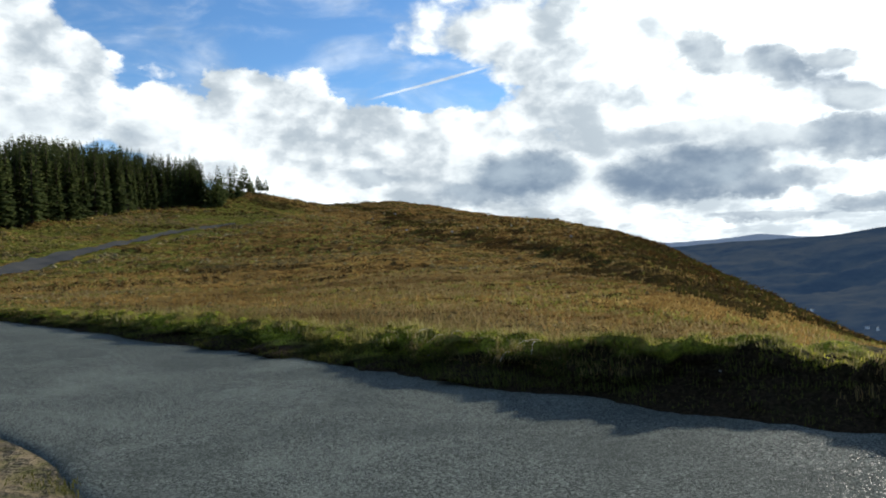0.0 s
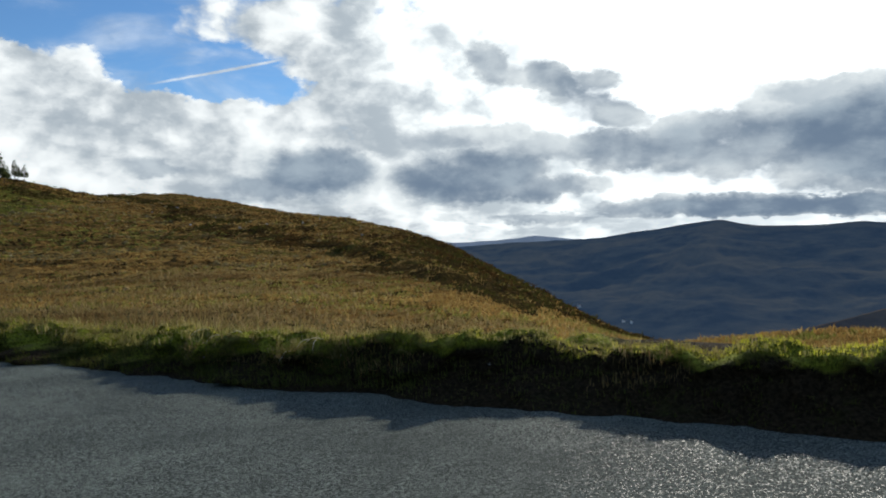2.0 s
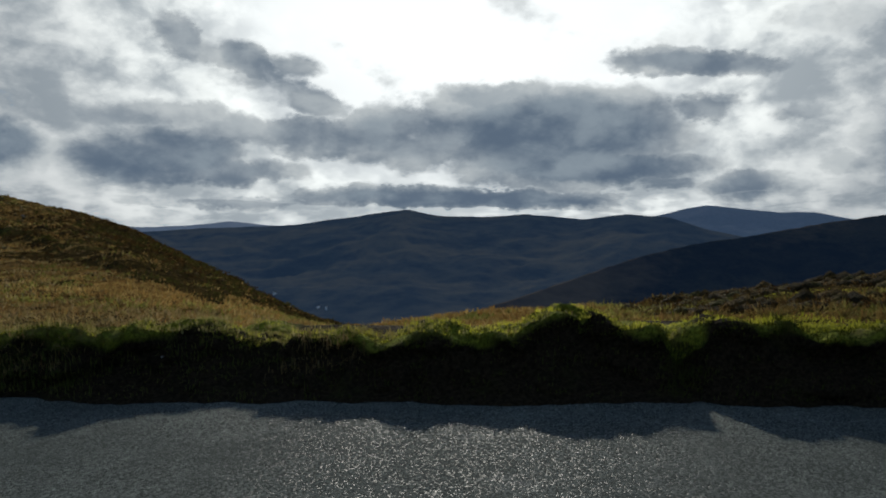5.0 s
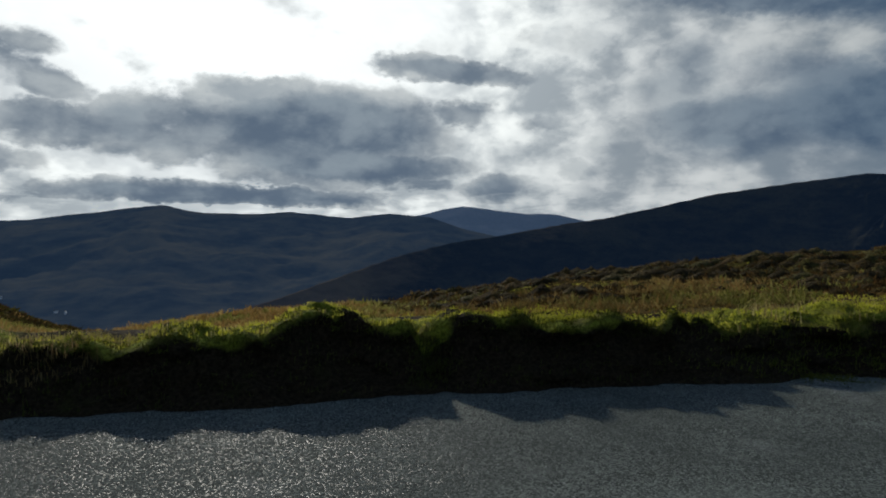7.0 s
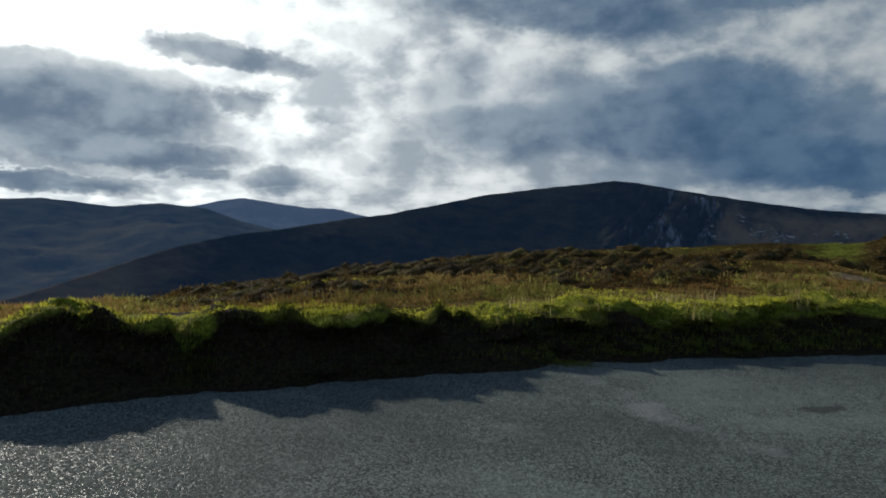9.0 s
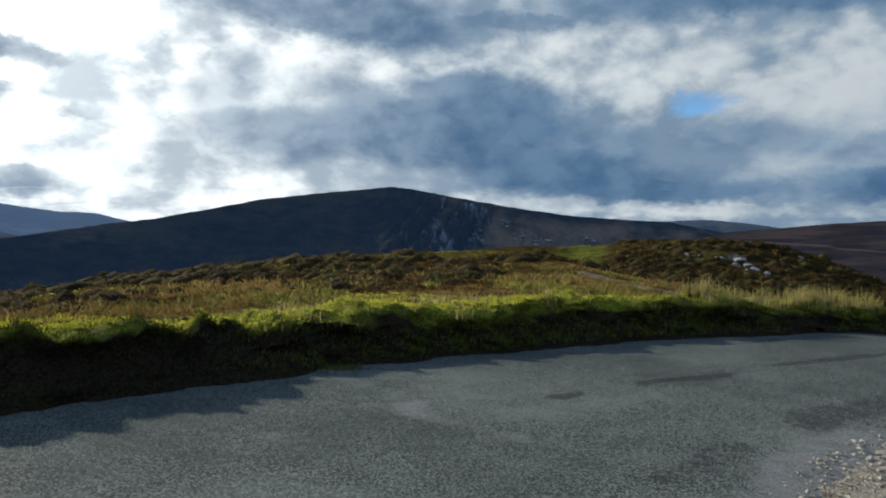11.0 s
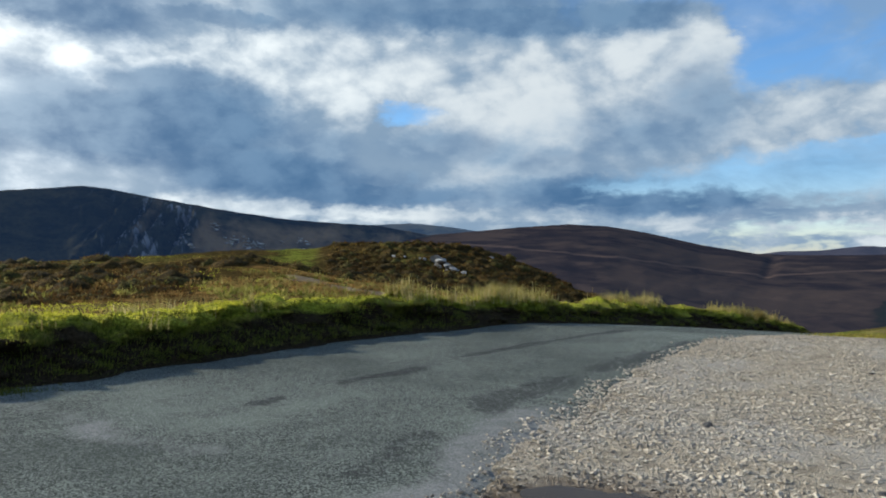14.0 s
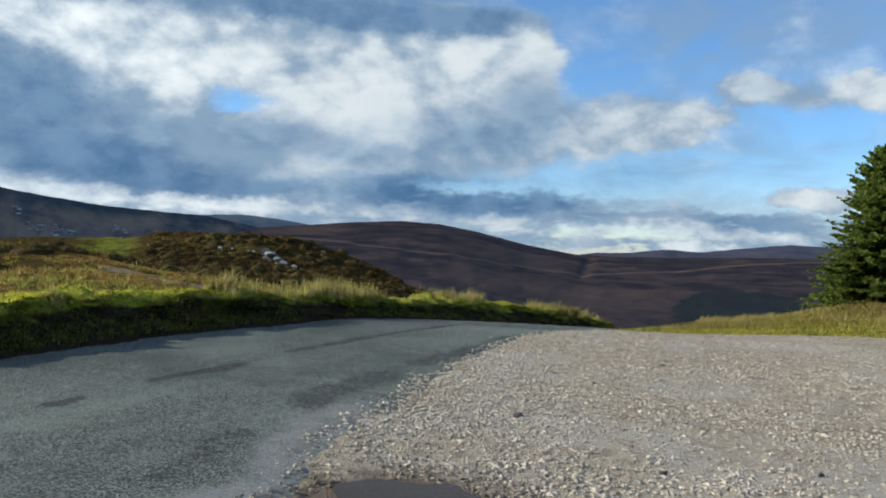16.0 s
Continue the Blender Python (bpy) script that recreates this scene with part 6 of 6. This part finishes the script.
def build_rocks():
    for k, (az, r, size, up) in enumerate([(114.1, 54.0, 0.62, 0.3), (114.7, 53.6, 0.75, 0.4), (115.2, 53.0, 0.6, 0.2), (115.7, 52.6, 0.5, 0.1), (116.2, 52.2, 0.38, 0.05), (114.4, 52.9, 0.45, 0.1),
                                           (115.0, 52.4, 0.4, 0.0), (113.3, 54.2, 0.3, 0.15), (110.9, 54.6, 0.24, 0.2), (111.7, 54.2, 0.2, 0.2), (112.9, 54.0, 0.2, 0.15), (118.4, 60.0, 0.25, 0.25)]):
        x, y = r * math.sin(radians(az)), r * math.cos(radians(az))
        rock("rock", x, y, float(land(x, y)) + up, size, "pale grey granite rock among heather on the mound", PALE_STONE, 60 + k, 0.5, "rocks on the mound", 32)
    for k, (x, y, size) in enumerate([(5.45, -5.55, 0.075), (6.3, -7.6, 0.045), (3.55, -5.2, 0.05), (4.2, -6.7, 0.035), (2.9, -6.2, 0.045), (6.9, -9.8, 0.05)]):
        rock("stone", x, y, float(grit_height(np.array(x), np.array(y))) + size * 0.3, size, "small dark stone lying on the grit layby", DARK_STONE, 80 + k, 0.55, "dark stones on the layby")
    for k, (s, row, size) in enumerate([(0.372, 46, 0.05), (0.374, 47, 0.035), (0.405, 26, 0.03), (0.43, 22, 0.025), (0.38, 24, 0.025)]):
        grid = BANK_GRID[0]
        p = grid[row, int(s * grid.shape[1])]
        rock("stone", p[0], p[1], p[2], size, "pale stone set in the earth face of the bank", STONE, 100 + k, 0.6, "stones in the bank")


build_rocks()


def build_hill_rocks():
    """Small granite knobs that show through the heath on the shoulder of the hill."""
    for k, (x, y) in enumerate([(-3.4, 196.7), (1.9, 141.1), (-20.1, 212.6), (8.3, 111.3), (-29.6, 238.8), (24.0, 203.7), (-7.9, 162.5), (-15.1, 237.2), (7.3, 152.0), (16.1, 170.4), (18.6, 106.3)]):
        size = 0.35 + 0.35 * ((k * 37) % 10) / 10
        rock("rock", x, y, float(land(x, y)) + 0.25 * size, size, "weathered grey granite rock on the heathy hillside", PALE_STONE, 140 + k, 0.6, "rocks on the hillside", 20)


build_hill_rocks()


def dead_stem(x, y, z, way, length, seed):
    """A dry curved stem that leans out of the bank."""
    rng = random.Random(seed)
    rings, sides = 9, 5
    verts = []
    for i in range(rings):
        t = i / (rings - 1)
        c = Vector((x, y, z)) + way * length * t + Vector((0, 0, 0.32 * length * math.sin(t * 2.2) - 0.22 * length * t * t))
        r = 0.006 * (1 - 0.75 * t)
        verts += [(c.x + r * math.cos(a), c.y + 0.5 * r * math.sin(a), c.z + r * math.sin(a)) for a in (2 * math.pi * j / sides + rng.uniform(-0.2, 0.2) for j in range(sides))]
    ob = mesh_object("dead_stem", np.array(verts), grid_faces(rings, sides, True), DRY_STEM)
    return tagged(ob, "bleached dry stem leaning out of the grassy bank", "stem", "dry stems on the bank")


def build_stems():
    grid, out = BANK_GRID[0], BANK_GRID[1]
    bearing = np.degrees(np.arctan2(grid[20, :, 0], grid[20, :, 1]))
    rng = random.Random(31)
    for k, (az, row) in enumerate([(6.2, 34), (6.8, 33), (7.3, 35), (7.6, 31), (5.6, 30), (4.4, 26), (8.4, 28), (-1.0, 36), (0.4, 34), (-2.4, 37)]):
        c = int(np.argmin(np.abs(bearing - az)))
        p = grid[row, c]
        way = Vector((-out[c, 0] * 0.55 + rng.uniform(-0.6, 0.6), -out[c, 1] * 0.55 + rng.uniform(-0.6, 0.6), -0.15)).normalized()
        dead_stem(p[0], p[1], p[2], way, rng.uniform(0.22, 0.42), 60 + k)


DRY_STEM = stone_material("dry stems", (0.42, 0.36, 0.26), (0.62, 0.56, 0.44))
build_stems()


def build_scree():
    """Pale boulders strewn under the crags of the dark mountain."""
    co = np.empty(len(CRAG_MOUNTAIN.data.vertices) * 3, np.float32)
    CRAG_MOUNTAIN.data.vertices.foreach_get("co", co)
    co = co.reshape(-1, 3)
    rng = np.random.default_rng(130)
    az, el = np.degrees(np.arctan2(co[:, 0], co[:, 1])), np.degrees(np.arctan2(co[:, 2] - EYE, np.hypot(co[:, 0], co[:, 1])))
    front = np.hypot(co[:, 0], co[:, 1]) < 2050
    spill = front & (((az > 95.0) & (az < 97.2) & (el > 0.0) & (el < 1.9)) | ((az > 95.5) & (az < 103.5) & (el > 0.1) & (el < 0.85)))
    pts = co[spill]
    pts = np.repeat(pts, 2, 0) + rng.normal(0, 9, (len(pts) * 2, 3)) * (1, 1, 0.3)
    pts = pts[(rng.random(len(pts)) < 0.5) & (fbm(pts[:, 0], pts[:, 1], 60.0, 3, 132) > 0.0)]
    tagged(lumps("boulders", pts, 1.6 + 4.6 * rng.random(len(pts)) ** 2.2, 0.45, SCREE_STONE, 131, 1, 0.2, False), "pale boulder scree below the crags", "boulders", kind="stuff")


build_scree()


def build_grit():
    """Loose stones on the layby."""
    rng = np.random.default_rng(71)
    a = np.radians(np.concatenate([rng.uniform(92, 166, 84000), rng.uniform(-60, 300, 16000)]))
    d = np.concatenate([3.6 + 13 * rng.random(84000) ** 1.25, 5.5 * rng.random(16000) ** 0.6])
    x, y = d * np.sin(a), d * np.cos(a)
    line = curve(GRIT_EDGE, 0.12)
    near = np.argmin((x[:, None] - line[None, :, 0]) ** 2 + (y[:, None] - line[None, :, 1]) ** 2, 1)
    way = np.gradient(line, axis=0)[near]
    side = way[:, 0] * (y - line[near, 1]) - way[:, 1] * (x - line[near, 0])
    off = np.copysign(np.hypot(x - line[near, 0], y - line[near, 1]), side)
    keep = (off < -0.03 + 0.08 * fbm(x, y, 0.5, 3, 72) + 0.30 * rng.random(len(x)) ** 14) & (x + 0.3 * y > -4.6) & (y > -14.3 - 0.85 * (11.2 - x)) & (np.hypot(x - PUDDLE[0], y - PUDDLE[1]) > 0.66)
    x, y = x[keep], y[keep]
    thick = fbm(x, y, 1.3, 3, 74) + 0.25
    pick = rng.random(len(x)) < 0.25 + 0.75 * smooth(thick, -0.5, 0.35)
    x, y = x[pick], y[pick]
    size = 0.008 + 0.022 * rng.random(len(x)) ** 2.6
    pts = np.stack([x, y, np.maximum(grit_height(x, y), 0) + size * 0.2], 1)
    ob = lumps("gravel", pts, size, 0.50, GRIT_STONE, 73, 0, 0.20, False)
    tagged(ob, "loose pale broken stone chips on the layby", "gravel", kind="stuff")


build_grit()


def build_puddle():
    m, n, bsdf = material("muddy water")
    bsdf.inputs["Base Color"].default_value = (0.055, 0.04, 0.026, 1)
    bsdf.inputs["Roughness"].default_value = 0.10
    bsdf.inputs["Specular IOR Level"].default_value = 0.1
    relief(n, bsdf, n.noise(place(n), 6.0, 3.0), 0.05, 0.02)
    a = np.linspace(0, 2 * np.pi, 72, endpoint=False)
    r = 0.62 + 0.14 * fbm(np.cos(a) * 2, np.sin(a) * 2, 1.0, 3, 77)
    z = float(grit_height(np.array(PUDDLE[0]), np.array(PUDDLE[1]))) + 0.032
    rim = np.stack([PUDDLE[0] + r * np.cos(a), PUDDLE[1] + r * np.sin(a), np.full(72, z)], 1)
    verts = np.vstack([rim, [[*PUDDLE, z]]])
    k = np.arange(72)
    ob = mesh_object("puddle", verts, np.stack([k, (k + 1) % 72, np.full(72, 72)], 1), m)
    tagged(ob, "shallow brown puddle in the grit", "puddle", kind="structure")


build_puddle()


# ---- trees ----
def bark_material():
    m, n, bsdf = material("bark")
    p = place(n)
    g = n.noise(n.vec("MULTIPLY", p, (6.0, 6.0, 1.0)), 2.0, 5.0, 0.7)
    n.put(bsdf.inputs["Base Color"], n.mix(g, (0.03, 0.022, 0.016), (0.12, 0.095, 0.075)))
    bsdf.inputs["Roughness"].default_value = 0.95
    relief(n, bsdf, g, 0.8, 0.05)
    return m


BARK = bark_material()


def trunk_arrays(height, radius, bend, rng):
    rings, sides = 7, 7
    t = np.linspace(0, 1, rings)
    a = np.linspace(0, 2 * np.pi, sides, endpoint=False)
    r = radius * (1 - 0.93 * t) * (1 + 0.35 * np.exp(-t * 14))
    lean = np.cumsum(rng.normal(0, bend, (rings, 2)), 0)
    lean -= lean[0]
    x = lean[:, :1] + r[:, None] * np.cos(a)
    y = lean[:, 1:] + r[:, None] * np.sin(a)
    z = np.broadcast_to((t * height - 0.3 * (t == 0))[:, None], x.shape)
    return np.stack([x, y, z], -1).reshape(-1, 3), grid_faces(rings, sides, True)


def kites(root, tip, side, sag):
    """Flat sprays from root to tip, widest past the middle, with a hanging fold."""
    mid = root * 0.42 + tip * 0.58
    down = np.zeros_like(mid)
    down[:, 2] = -sag
    verts = np.stack([root, mid - side + down, tip, mid + side + down, mid], 1).reshape(-1, 3)
    k = np.arange(len(root))[:, None] * 5
    faces = np.stack([k + np.array(q) for q in ((0, 1, 4), (1, 2, 4), (4, 2, 3), (0, 4, 3))], 1).reshape(-1, 3)
    return verts, faces


def spruce(height, radius, whorls, arms, seed, needles, sprays=0, low=0.06, full=0.75):
    """A spruce: Empty at its base > trunk, crown."""
    rng = np.random.default_rng(seed)
    base = new("spruce_tree")
    v, f = trunk_arrays(height * 0.97, 0.016 * height, 0.01 * height / 8, rng)
    mesh_object("trunk", v, f, BARK, True, base)
    t = np.repeat(np.linspace(low, 0.985, whorls) + rng.normal(0, 0.004, whorls), arms)
    n = len(t)
    phi = rng.uniform(0, 2 * np.pi, n)
    uneven = 1 + 0.22 * np.sin(phi * 2 + seed) + rng.normal(0, 0.16, n)
    reach = radius * (1 - t) ** full * uneven * (0.75 + 0.25 * smooth(t, low, low + 0.12)) + 0.03 * radius
    flat = np.stack([np.cos(phi), np.sin(phi), np.zeros(n)], 1)
    root = flat * 0.03 + np.array([0, 0, 1.0]) * (t * height)[:, None]
    droop = -0.30 + 0.75 * t ** 1.6 + rng.normal(0, 0.08, n)
    tip = root + flat * reach[:, None] + np.array([0, 0, 1.0]) * (droop * reach)[:, None]
    cross = np.stack([-np.sin(phi), np.cos(phi), np.zeros(n)], 1)
    if not sprays:
        verts, faces = kites(root, tip, cross * (0.30 * reach + 0.05)[:, None], 0.16 * reach + 0.05)
    else:
        s = np.tile(np.linspace(0.22, 1.0, sprays), n)
        i = np.repeat(np.arange(n), sprays)
        sgn = np.tile(np.where(np.arange(sprays) % 2, 1.0, -1.0), n)
        arc = np.array([0, 0, 1.0]) * (-0.10 * reach[i] * np.sin(np.pi * s))[:, None]
        at = root[i] + (tip - root)[i] * s[:, None] + arc
        size = (0.24 * reach[i] * (1.15 - s) + 0.08 + 0.05 * rng.random(len(i))) * min(1.0, (24 / sprays) ** 0.8)
        way = flat[i] * 0.75 + cross[i] * (sgn * rng.uniform(0.5, 1.0, len(i)))[:, None] + np.array([0, 0, 1.0]) * rng.normal(-0.12, 0.22, len(i))[:, None]
        end = at + way * size[:, None]
        wide = np.cross(way, np.array([0, 0, 1.0])) * (0.25 * size)[:, None] + np.array([0, 0, 1.0]) * rng.normal(0, 0.05, len(i))[:, None]
        verts, faces = kites(at, end, wide, 0.10 * size)
    mesh_object("crown", verts, faces, needles, False, base)
    # bare wood of the limbs inside the crown
    thick = (0.012 * height / 8 * (1.1 - t))[:, None]
    end = root * 0.25 + tip * 0.75
    up = np.array([0, 0, 1.0])
    wood = np.stack([root + cross * thick, root - cross * thick, root + up * thick * 1.5, end], 1).reshape(-1, 3)
    k = np.arange(n)[:, None] * 4
    limbs = mesh_object("limbs", wood, np.stack([k + np.array(q) for q in ((0, 2, 3), (2, 1, 3), (1, 0, 3))], 1).reshape(-1, 3), BARK, False, base)
    tagged(limbs, kind="stuff")
    return base


def plant_forest():
    kinds = [spruce(16.0, 2.0, 36, 8, 200 + k, NEEDLES) for k in range(6)]
    edge = curve([(-108, 112), (-92, 128), (-85.3, 141), (-82.5, 155), (-79.5, 172), (-79.5, 190), (-76, 207), (-68, 213)], 1.0)
    away = np.stack([-np.gradient(edge[:, 1]), np.gradient(edge[:, 0])], 1)
    away /= np.linalg.norm(away, axis=1)[:, None]
    rng = random.Random(8)
    count, stand = 0, []
    for row in range(9):
        i = row * 0.7
        while i < len(edge) - 1:
            e, w = edge[int(i)], away[int(i)]
            x = e[0] + w[0] * (row * 2.4 + rng.uniform(-0.8, 0.8)) + rng.uniform(-0.5, 0.5)
            y = e[1] + w[1] * (row * 2.4 + rng.uniform(-0.8, 0.8)) + rng.uniform(-0.5, 0.5)
            i += 1.55 if row < 3 else 2.1
            tall = np.interp(y, [110, 141, 175, 200, 213], [1.08, 1.08, 1.06, 0.97, 0.86]) * rng.uniform(0.84, 1.06)
            if row >= 3:
                stand.append((x, y, float(land(x, y)) - 0.1, tall, rng.uniform(0, 6.28)))
                continue
            broad = tall * rng.uniform(0.85, 1.2)
            m = pose(x, y, float(land(x, y)) - 0.1, 0, 0, rng.uniform(0, 360)) @ Matrix.Diagonal((broad, broad, tall, 1))
            tree = kinds[count] if count < len(kinds) else copy_thing(kinds[count % len(kinds)], pose(0, 0, 0))
            tree.matrix_basis = m
            tagged(tree, "dark green plantation spruce at the forest edge" if row == 0 else "dark green spruce inside the dense plantation", "tree", "spruce plantation")
            count += 1
    # the trees that stand deeper in the plantation
    one = next(o for o in kinds[0].children if o.name.startswith("crown")).data
    co = np.empty(len(one.vertices) * 3, np.float32)
    one.vertices.foreach_get("co", co)
    co = co.reshape(-1, 3)
    tri = np.array([p.vertices[:] for p in one.polygons])
    verts, faces = [], []
    for k, (x, y, z, tall, turn) in enumerate(stand):
        c, q = math.cos(turn) * 1.35, math.sin(turn) * 1.35
        verts.append(np.stack([x + co[:, 0] * c - co[:, 1] * q, y + co[:, 0] * q + co[:, 1] * c, z + co[:, 2] * tall], 1))
        faces.append(tri + k * len(co))
    tagged(mesh_object("spruce_stand", np.vstack(verts), np.vstack(faces), NEEDLES, False), "dark green spruces deep in the plantation", "forest", kind="stuff")
    for k, (az, r, h) in enumerate([(-17.9, 222, 4.9), (-17.6, 226, 5.2), (-17.35, 230, 4.6), (-17.15, 224, 4.9), (-16.85, 233, 4.3), (-17.0, 236, 6.0), (-16.6, 240, 4.5), (-16.2, 243, 5.5), (-15.8, 246, 6.2), (-15.4, 248, 4.6), (-15.1, 250, 6.8), (-14.7, 252, 4.4), (-14.5, 254, 3.6),
                                    (-14.1, 256, 4.2), (-13.9, 257, 3.2), (-13.5, 258, 3.6), (-16.9, 228, 5.0)]):
        x, y = r * math.sin(radians(az)), r * math.cos(radians(az))
        tree = spruce(h * (1.9 if k < 9 else 1.55), (0.5 if k < 7 else 0.42) * h, 19, 8, 300 + k, NEEDLES, 0, 0.3 if k > 9 else 0.08)
        tree.matrix_basis = pose(x, y, float(land(x, y)) - 0.05)
        tagged(tree, "thin ragged conifer on the skyline of the hill", "tree", "conifers on the crest")


plant_forest()


def plant_verge_trees():
    spots = [(11.9, -30.2, 6.2, 2.7), (9.4, -31.6, 7.6, 2.9), (12.0, -35.5, 8.2, 3.0), (6.8, -30.6, 7.8, 2.9), (4.0, -29.6, 8.4, 3.1), (0.8, -29.5, 8.0, 3.0), (9.0, -36.5, 9.5, 3.2)]
    for k, (x, y, h, r) in enumerate(spots):
        tree = spruce(h * 0.94, r * 1.03, 46, 14, 400 + k, LIT_NEEDLES, 44 if k in (0, 2) else 14, 0.02, 0.58)
        tree.matrix_basis = pose(x, y, float(land(x, y)) - 0.08, 0, 0, 40 * k)
        tagged(tree, "bushy green spruce with boughs down to the grass", "tree", "spruces beside the layby")


plant_verge_trees()


# ---- far houses and boulders ----
def house(x, y, z, turn, length):
    m, n, bsdf = material("whitewash")
    n.put(bsdf.inputs["Base Color"], n.mix(n.noise(place(n), 0.6), (0.7, 0.69, 0.66), (0.82, 0.81, 0.79)))
    s, sn, sb = material("slate")
    sn.put(sb.inputs["Base Color"], sn.mix(sn.noise(place(sn), 0.8), (0.07, 0.07, 0.08), (0.13, 0.13, 0.14)))
    g, gn, gb = material("dark pane")
    gb.inputs["Base Color"].default_value, gb.inputs["Roughness"].default_value = (0.03, 0.035, 0.04, 1), 0.1
    base = new("house")
    L, W, H, R = length / 2, 3.2, 4.5, 7.0
    v = [(-L, -W, -4), (L, -W, -4), (L, W, -4), (-L, W, -4), (-L, -W, H), (L, -W, H), (L, W, H), (-L, W, H), (-L, 0, R), (L, 0, R)]
    me = bpy.data.meshes.new("wall")
    me.from_pydata(v, [], [(0, 1, 5, 4), (2, 3, 7, 6), (1, 2, 6, 9, 5), (3, 0, 4, 8, 7)])
    me.materials.append(m)
    new("wall", me).parent = base
    e = 0.4
    for side in (-1, 1):
        me = bpy.data.meshes.new("roof")
        q = [(-L - e, side * (W + e), H - 0.2), (L + e, side * (W + e), H - 0.2), (L + e, 0, R + 0.15), (-L - e, 0, R + 0.15)]
        q += [(a, b, c + 0.2) for a, b, c in q]
        me.from_pydata(q, [], [(0, 1, 2, 3), (4, 5, 6, 7), (0, 1, 5, 4), (1, 2, 6, 5), (2, 3, 7, 6), (3, 0, 4, 7)])
        me.materials.append(s)
        new("roof", me).parent = base
    for k in (-0.6, 0.0, 0.6):
        for side in (-1, 1):
            me = bpy.data.meshes.new("window")
            cx, yy = k * L, side * (W + 0.03)
            me.from_pydata([(cx - 0.6, yy, 1.2), (cx + 0.6, yy, 1.2), (cx + 0.6, yy, 2.6), (cx - 0.6, yy, 2.6)], [], [(0, 1, 2, 3)])
            me.materials.append(g)
            new("window", me).parent = base
    base.matrix_basis = pose(x, y, z, 0, 0, turn) @ Matrix.Diagonal((0.7, 0.7, 0.7, 1))
    return tagged(base, "tiny whitewashed house far down in the valley", "house", "valley houses")


def far_place(az, r, z):
    return r * math.sin(radians(az)), r * math.cos(radians(az)), z


house(*far_place(26.7, 2010, -152), 20, 12)
house(*far_place(30.0, 1780, -169), -35, 11)
house(*far_place(30.6, 1760, -170), 60, 9)
